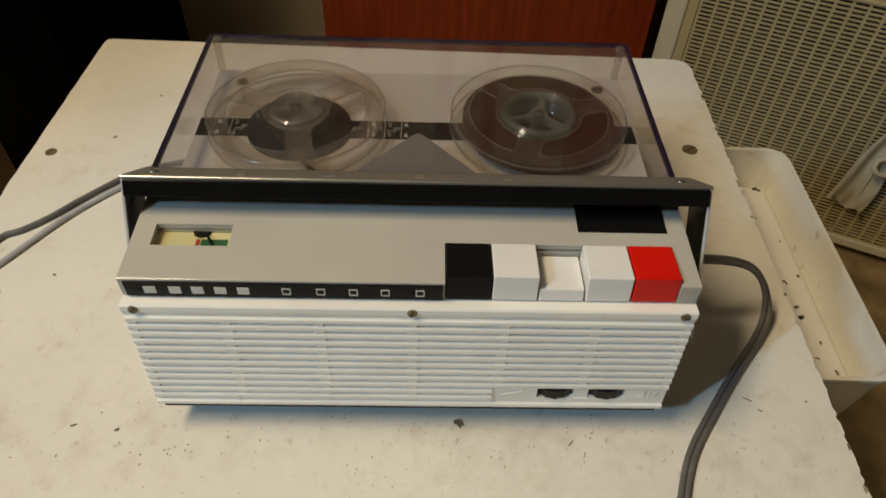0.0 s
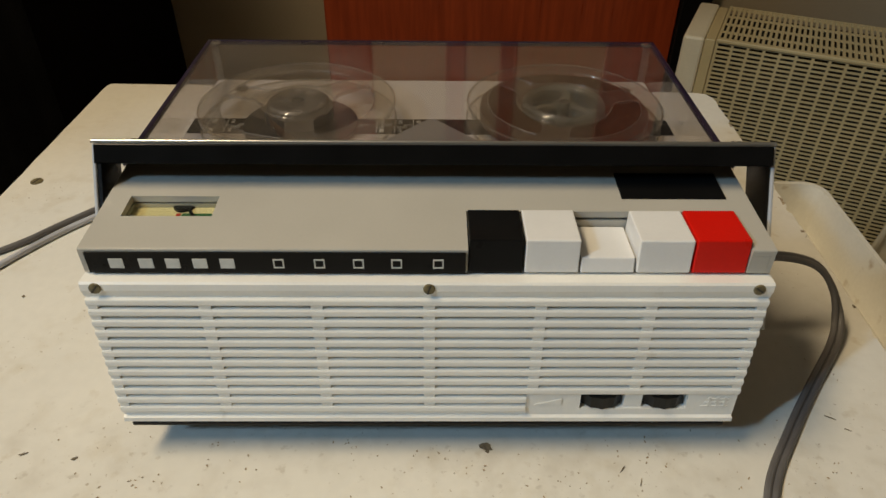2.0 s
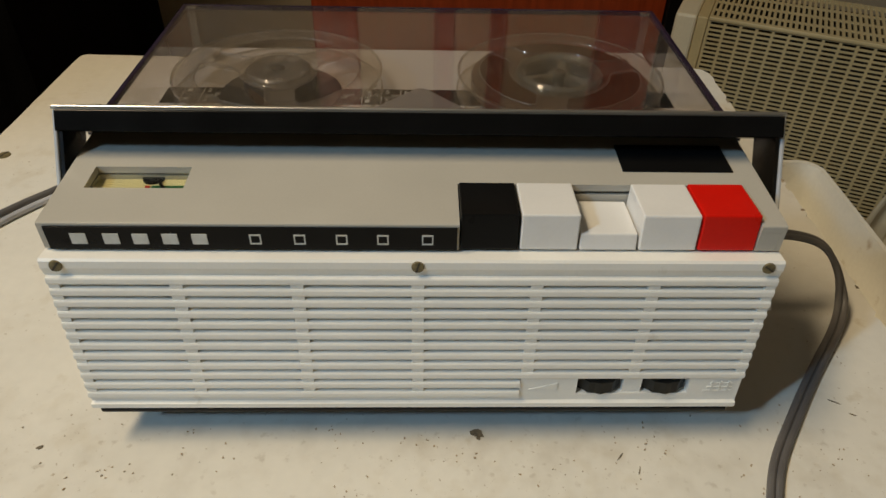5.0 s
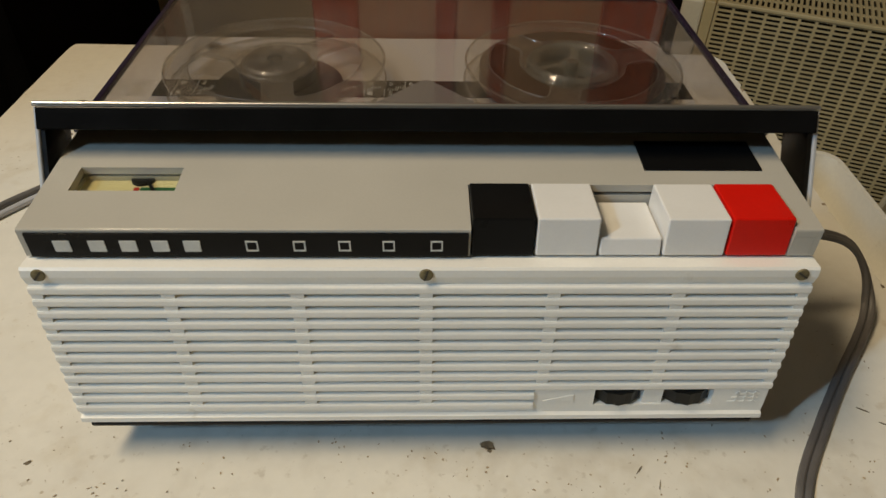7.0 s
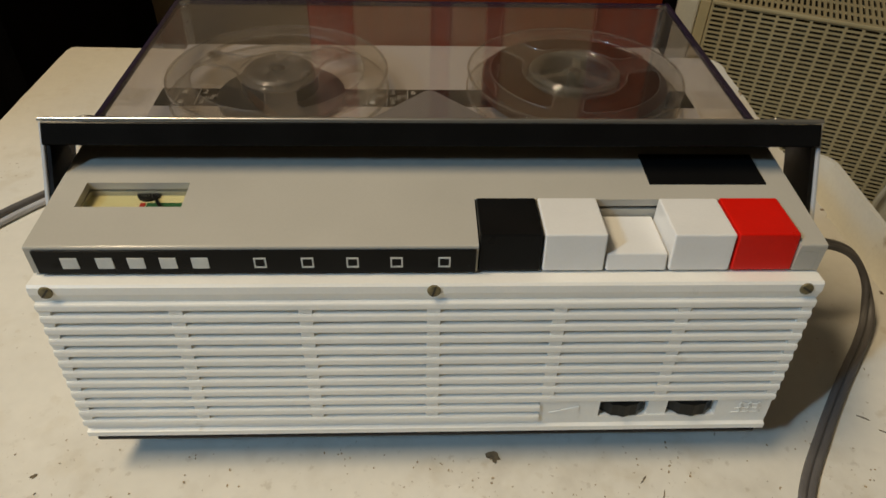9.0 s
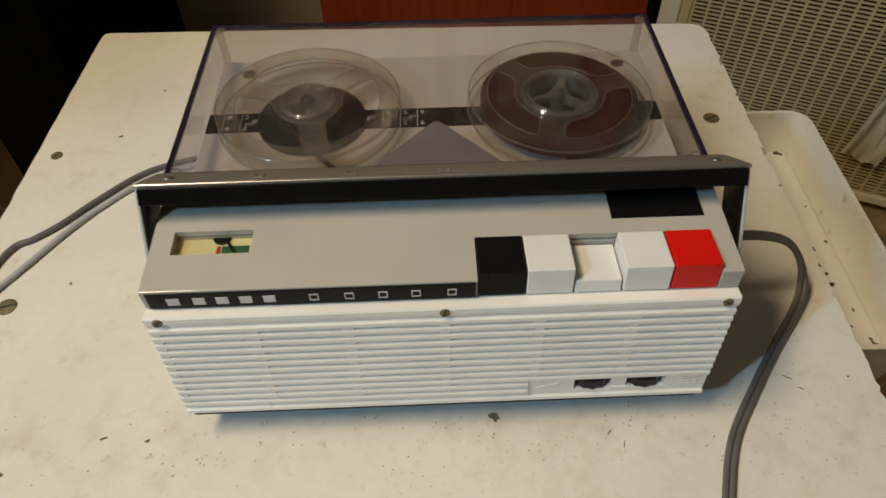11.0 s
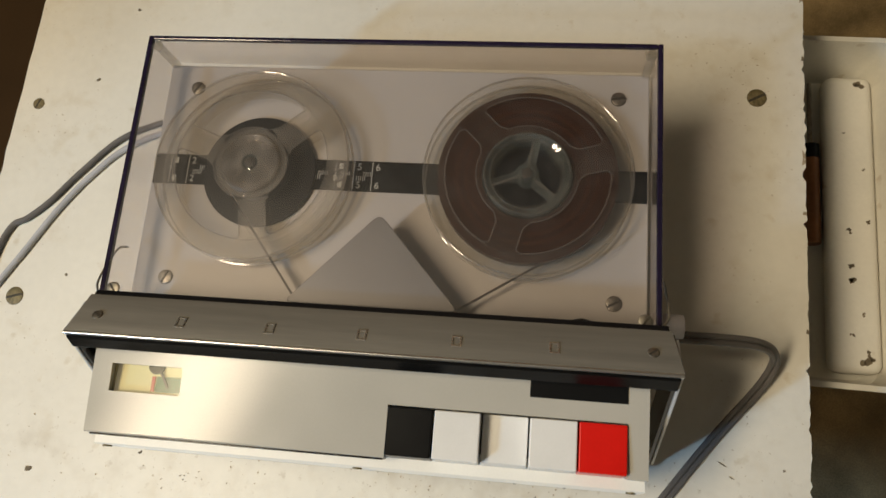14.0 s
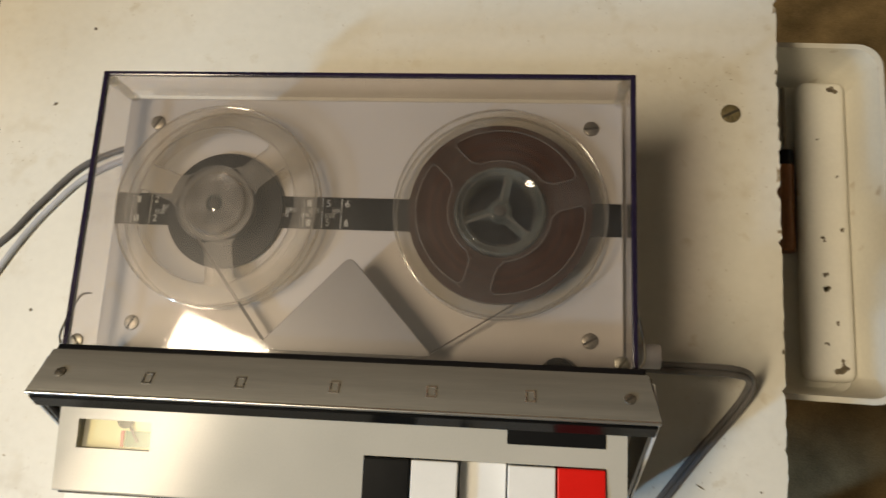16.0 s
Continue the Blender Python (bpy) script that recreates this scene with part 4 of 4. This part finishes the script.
def deck():
    d = part("deck_plate", box(-0.1405, 0.1405, 0.0717, 0.2215, DECK - 0.004, DECK, 0.001), DECK_GREY, rec, "pale grey deck plate")
    part("scale_strip", box(-0.1395, 0.1395, 0.1462, 0.1642, DECK + 0.0001, DECK + 0.0005), BLACK_GLOSS, d, "black scale strip")
    zt = DECK + 0.00056

    def tick(x0, x1, y0, y1):
        part("scale_mark", box(x0, x1, y0, y1, DECK + 0.0004, zt + 0.0001), SILVER_PRINT, d)

    def numeral(text, x, y, size=0.0056):
        cu = bpy.data.curves.new("numeral", "FONT")
        cu.body, cu.size, cu.align_x, cu.align_y, cu.extrude = text, size, "CENTER", "CENTER", 0.0001
        ob = bpy.data.objects.new("numeral_text", cu)
        scene.collection.objects.link(ob)
        me = bpy.data.meshes.new_from_object(ob)
        bpy.data.objects.remove(ob)
        me.materials.clear()
        me.materials.append(SILVER_PRINT)
        n = new("numeral", me)
        n.parent = d
        n.matrix_basis = pose(x, y, zt)
    for x, text in ((-0.0180, "5"), (-0.0075, "6"), (-0.1160, "2")):
        tick(x - 0.0033, x - 0.0029, 0.1467, 0.1637)
        numeral(text, x, 0.1605)
        numeral(text, x, 0.1498)
    for x0 in (-0.0155, -0.0285, -0.0415, -0.1120):
        for k in range(5):
            tick(x0 + 0.0012 * k, x0 + 0.0012 * k + 0.0004, 0.1552, 0.1578)
            tick(x0 - 0.004 + 0.0012 * k, x0 - 0.004 + 0.0012 * k + 0.0004, 0.1525, 0.1552)
    for x in (-0.0285, -0.1267):
        tick(x - 0.0033, x - 0.0029, 0.1467, 0.1637)
        tick(x - 0.0014, x + 0.0012, 0.1588, 0.1625)
        tick(x - 0.0014, x + 0.0012, 0.1480, 0.1515)
    for x, y, a in ((-0.1215, 0.2062, 1.0), (-0.1215, 0.0915, 1.1), (0.1235, 0.2062, 0.1), (0.1235, 0.0915, 0.5)):
        slotted_screw(d, pose(x, y, DECK + 0.0001), 0.0042, 0.001, a, "bright slotted screw")
    # head cover, a rounded triangle
    corners = [(0.0005, 0.1285), (-0.0455, 0.079), (0.0455, 0.079)]
    out = []
    for i in range(3):
        p, a, b = Vector(corners[i]), Vector(corners[i - 1]), Vector(corners[(i + 1) % 3])
        da, db = (a - p).normalized() * 0.005, (b - p).normalized() * 0.005
        for k in range(6):
            t = k / 5
            out.append(tuple((p + da) * (1 - t) ** 2 + p * 2 * t * (1 - t) + (p + db) * t * t))
    part("head_cover", prism(out, "z", 0.105, 0.1072, 0.0004), HEAD_GREY, d, "satin grey triangular head cover")
    bm = None
    for x, y, h in ((-0.03, 0.0845, 0.018), (0.03, 0.0845, 0.018), (0.0, 0.112, 0.018)):
        bm = disc(0.0035, DECK + 0.0001, DECK + h, 16, 0, x, y, bm)
    box(-0.009, 0.009, 0.085, 0.1, DECK + 0.0001, DECK + 0.018, bm=bm)
    part("tape_heads", bm, STEEL, d, "metal heads and guides")
    for x in (-0.0755, 0.0755):
        part("turntable", disc(0.0326, DECK + 0.0006, DECK + 0.003, 48, 0.0006, x, 0.155), BLACK, d, "dark turntable", True)
        part("spindle", disc(0.0033, DECK + 0.003, DECK + 0.0172, 20, 0.0012, x, 0.155), SLOT, d, "dark spindle", True)


deck()


def acrylic_cover():
    """Clear lid of sheet walls; its thick rims look violet."""
    x, y0, y1, z0, z1, t = 0.1428, 0.072, 0.2262, DECK - 0.003, 0.1123, 0.0018
    c = part("cover", box(-x + t, x - t, y0, y1 - t, z1 - t, z1 - 0.0002), COVER, rec, "clear smoky acrylic lid with violet edges")
    for a, b, e, f in ((-x, -x + t, y0, y1), (x - t, x, y0, y1), (-x + t, x - t, y1 - t, y1)):
        part("cover_wall", box(a, b, e, f, z0, z1 - t - 0.001), COVER, c)
    part("cover_rim", box(-x - 0.0002, -x + 0.0026, y0, y1 + 0.0002, z1 - t - 0.001, z1, 0.0006), COVER_EDGE, c, "violet edge")
    part("cover_rim", box(x - 0.0026, x + 0.0002, y0, y1 + 0.0002, z1 - t - 0.001, z1, 0.0006), COVER_EDGE, c, "violet edge")
    part("cover_rim", box(-x + 0.0026, x - 0.0026, y1 - 0.0022, y1 + 0.0002, z1 - t - 0.001, z1, 0.0006), COVER_EDGE, c, "violet edge")
    for sx in (-1, 1):
        part("corner_post", disc(0.0026, z0 + 0.0002, z1 - t - 0.0002, 14, 0, sx * (x - t - 0.0028), y1 - t - 0.0028), REEL_RIM, c, smooth=True)
        part("boss", disc(0.0032, z1 + 0.0001, z1 + 0.0005, 20, 0.0002, sx * 0.1365, 0.2195), REEL_RIM, c, smooth=True)
        slotted_screw(c, pose(sx * 0.1352, 0.0795, z1 - 0.0001), 0.0036, 0.0008, 0.9 * sx, "bright slotted screw")


acrylic_cover()
# added black filler: keeps the gap under the handle dark, hides the lit deck
part("rear_strip", box(-HW + 0.003, HW - 0.003, 0.0694, 0.0715, DECK + 0.0002, 0.1150, 0.0006), BLACK, rec, "black filler strip added to darken the gap behind the control panel")


def handle():
    """A steel-faced carrying handle, leaning back on two flat legs."""
    lean = 30.5
    m = pose(0.0025, 0.0535, 0.1336, -lean)
    hx, wide = 0.1462, 0.0245
    top = prism([(0.0, -0.0016), (0.0, -0.0007), (0.0012, 0.0), (wide, 0.0), (wide, -0.0015), (0.002, -0.0016)], "x", -hx, hx)
    h = part("handle", top, STEEL, rec, "brushed steel faced black carrying handle", True, m)
    for v in h.data.vertices:
        if v.co.y > wide - 0.006 and abs(v.co.x) > hx - 0.001:
            v.co.x -= math.copysign(0.003, v.co.x)
    part("core", box(-hx + 0.0015, hx - 0.0015, -0.0012, wide - 0.0002, -0.0102, -0.0018, 0.0005), BLACK_GLOSS, h, "black plastic core")
    part("back_lip", box(-hx + 0.004, hx - 0.004, wide + 0.0003, wide + 0.0036, -0.0085, -0.0004, 0.0006), BLACK, h, "black back edge")
    for s in (-1, 1):
        a, b = (-hx, -hx + 0.0016) if s < 0 else (hx - 0.0016, hx)
        leg = part("leg", box(a, b, 0.0006, wide - 0.003, -0.082, -0.0018, 0.0005), LEG_SHEEN, h, "flat steel leg coloured pale for its sheen")
        c, e = (-hx + 0.0018, -hx + 0.0034) if s < 0 else (hx - 0.0034, hx - 0.0018)
        part("leg_lining", box(c, e, 0.0014, wide - 0.004, -0.080, -0.0099), STEEL_DARK, leg, "dark polished lining")
        slotted_screw(h, pose(s * 0.1335, 0.0115, 0.0), 0.0026, 0.0008, 0.6 * s, "bright slotted screw")
    for k in range(5):
        x, w, h2, t = -0.0895 + 0.0448 * k, 0.0023, 0.0030, 0.0007
        bm = box(x - w, x - w + t, 0.0105 - h2, 0.0105 + h2, 0.0, 0.00035)
        box(x + w - t, x + w, 0.0105 - h2, 0.0105 + h2, 0.0, 0.00035, bm=bm)
        box(x - w + t, x + w - t, 0.0105 - h2, 0.0105 - h2 + t, 0.0, 0.00035, bm=bm)
        box(x - w + t, x + w - t, 0.0105 + h2 - t, 0.0105 + h2, 0.0, 0.00035, bm=bm)
        part("stamped_block", bm, STEEL_BRIGHT, h, "bright stamped mark")
    roll = [Vector((-hx + 0.0004 + (2 * hx - 0.0008) * k / 8, 0.0006, -0.0007)) for k in range(9)]
    part("front_roll", tube(roll, ring_outline(0.0009, 12)), STEEL_BRIGHT, h, "bright rolled front edge", True)
    # tiny metal discs put in for glints along the handle's front
    for x in (-0.05, -0.02, 0.012, 0.045, 0.07):
        part("rivet_glint", disc(0.00035, 0, 0.0003, 8), SCREW, h, m=pose(x, 0.0011, -0.0045, 90))


handle()
for sx in (-1, 1):
    wire = smooth_path([(sx * 0.1436, 0.078, 0.1122), (sx * 0.1466, 0.083, 0.109), (sx * 0.1468, 0.093, 0.104), (sx * 0.1456, 0.104, 0.098), (sx * 0.1432, 0.106, 0.093)], 6)
    part("wire_catch", tube(wire, ring_outline(0.0006, 8)), STEEL, rec, "bright wire catch", True)
part("knob", disc(0.0088, DECK + 0.0003, 0.094, 32, 0.001, 0.107, 0.0735), BLACK, rec, "black knob", True)
part("cable_plug", tube([Vector((0.1385 + 0.0275 * k / 3, 0.087, 0.050)) for k in range(4)], ring_outline(0.0072, 16)), CABLE_PALE, rec, "pale grey cable plug", True)


# ---- reels ----
def reel(name, x, pack, material, label, turn, low, high, cap, hub):
    """Two clear spoked flanges on a hub, with the tape wound between them."""
    at = REC @ pose(x, 0.155, DECK + 0.0046)
    ob = empty(name, at, label, "tape reel", "reels on the deck")
    outer, inner = 0.0553, 0.0435

    def flange(z):
        bm = bmesh.new()
        for r0, r1 in ((inner, outer), (hub - 0.006, hub + 0.003)):
            lathe([(r0, z), (r0, z + 0.0013), (r1 - 0.0004, z + 0.0013), (r1, z + 0.0009), (r1, z)], 96, bm)
        for k in range(3):
            a0 = radians(turn + 120 * k)
            pts = []
            for r, w in ((hub + 0.0028, 0.0095), (hub + 0.0055, 0.0072), (inner - 0.0028, 0.0072), (inner + 0.0003, 0.0098)):
                pts.append((r, w))
            poly = [(r, w) for r, w in pts] + [(r, -w) for r, w in reversed(pts)]
            poly = [(r * math.cos(a0) - w * math.sin(a0), r * math.sin(a0) + w * math.cos(a0)) for r, w in poly]
            prism(poly, "z", z, z + 0.0013, bm=bm)
        return bm
    part("flange", flange(0.0), REEL_CLEAR, ob, "clear spoked flange", True)
    part("flange", flange(0.0098), MILKY if cap else REEL_CLEAR, ob, "clear spoked flange", True)
    bm = bmesh.new()
    rings = ((outer - 0.0006, 0.0006, 0.0008),) if cap else ((outer - 0.0006, 0.0006, 0.0008), (hub - 0.0042, 0.0003, 0.0012), (hub - 0.0012, 0.0005, 0.0016))
    for r, w, h in rings:
        lathe([(r - w, 0.0112), (r - w, 0.0112 + h * 0.7), (r, 0.0112 + h), (r + w, 0.0112 + h * 0.7), (r + w, 0.0112)], 96, bm)
    for k in range(3):
        a0 = radians(turn + 120 * k)
        # raised edge round each open window between two spokes
        r0, r1, w, c = hub + 0.0033, inner - 0.0002, 0.0072, 0.0026
        b0, b1 = math.asin((w + c) / r0), math.asin((w + c) / r1)
        turn_by = 2 * math.pi / 3
        loop = [(r0, b0 + (turn_by - 2 * b0) * i / 14) for i in range(15)]
        loop += [(math.hypot(r0 + c, w), turn_by - math.atan2(w, r0 + c)), (math.hypot(r1 - c, w), turn_by - math.atan2(w, r1 - c))]
        loop += [(r1, turn_by - b1 - (turn_by - 2 * b1) * i / 22) for i in range(23)]
        loop += [(math.hypot(r1 - c, w), math.atan2(w, r1 - c)), (math.hypot(r0 + c, w), math.atan2(w, r0 + c)), loop[0]]
        loop = [Vector((r * math.cos(a0 + b), r * math.sin(a0 + b), 0.0115)) for r, b in loop]
        bm = join(bm, tube(loop, ring_outline(0.00045, 6)))
    part("rim", bm, REEL_RIM, ob, "raised clear rims", True)
    bm = lathe([(outer - 0.0008, -0.0001), (outer - 0.0008, 0.0013), (outer + 0.0003, 0.0011), (outer + 0.0003, 0.0001)], 96)
    part("rim", bm, REEL_RIM, ob, "raised clear rims", True)
    part("hub", lathe([(hub - 0.0045, 0.0014), (hub - 0.0045, 0.0112), (hub - 0.0015, 0.0125), (hub, 0.0112), (hub, 0.0014)], 64), MILKY if cap else HUB_CLEAR, ob, "cloudy plastic hub", True)
    part("tape_pack", lathe([(hub + 0.0004, low), (hub + 0.0004, high), (pack, high), (pack, low)], 96), material, ob, "wound tape", True)
    bm = disc(0.0052, 0.0014, 0.0122, 24, 0.0006)
    for k in range(3):
        a = radians(turn + 60 + 120 * k)
        tip = hub - 0.0046
        web = [(0.0025, -0.006), (0.0062, -0.0028), (tip, -0.0015), (tip, 0.0015), (0.0062, 0.0028), (0.0025, 0.006)]
        prism([(u * math.cos(a) - v * math.sin(a), u * math.sin(a) + v * math.cos(a)) for u, v in web], "z", 0.0075, 0.0105, bm=bm)
        rib = box(0.0045, tip, -0.0007, 0.0007, 0.0106, 0.0117)
        bmesh.ops.rotate(rib, verts=rib.verts[:], matrix=Matrix.Rotation(a + 0.12, 3, "Z"))
        part("rib", rib, REEL_RIM, ob)
    part("spider", bm, HUB_CLEAR, ob, "three-armed centre", True)
    if cap:
        part("hub_cap", lathe([(0.0045, 0.0113), (0.0045, 0.0126), (0.0155, 0.0124), (0.0167, 0.0118), (0.0167, 0.0113)], 64), HUB_CAP, ob, "milky translucent hub cap")
    return ob


reel("tape_reel", -0.0755, 0.0192, TAPE_DARK, "clear plastic take-up reel with few turns of tape", 40, 0.0018, 0.0082, True, 0.0175)
reel("tape_reel", 0.0755, 0.0475, TAPE_WOUND, "clear plastic reel almost full of brown tape", 15, 0.0018, 0.0082, False, 0.0235)


def tape_run():
    z = DECK + 0.0055
    pts = [[(-0.0895, 0.1416), (-0.043, 0.0825)], [(0.043, 0.0815), (0.0845, 0.1083)]]
    bm = None
    for (ax, ay), (bx, by) in pts:
        way = Vector((bx - ax, by - ay)).normalized()
        n = Vector((-way.y, way.x)) * 0.00008
        bm = prism([(ax + n.x, ay + n.y), (bx + n.x, by + n.y), (bx - n.x, by - n.y), (ax - n.x, ay - n.y)], "z", z, z + 0.0062, bm=bm)
    ob = thing("magnetic_tape", bm, TAPE_BROWN, REC, "thin brown tape running past the heads", "tape")


tape_run()
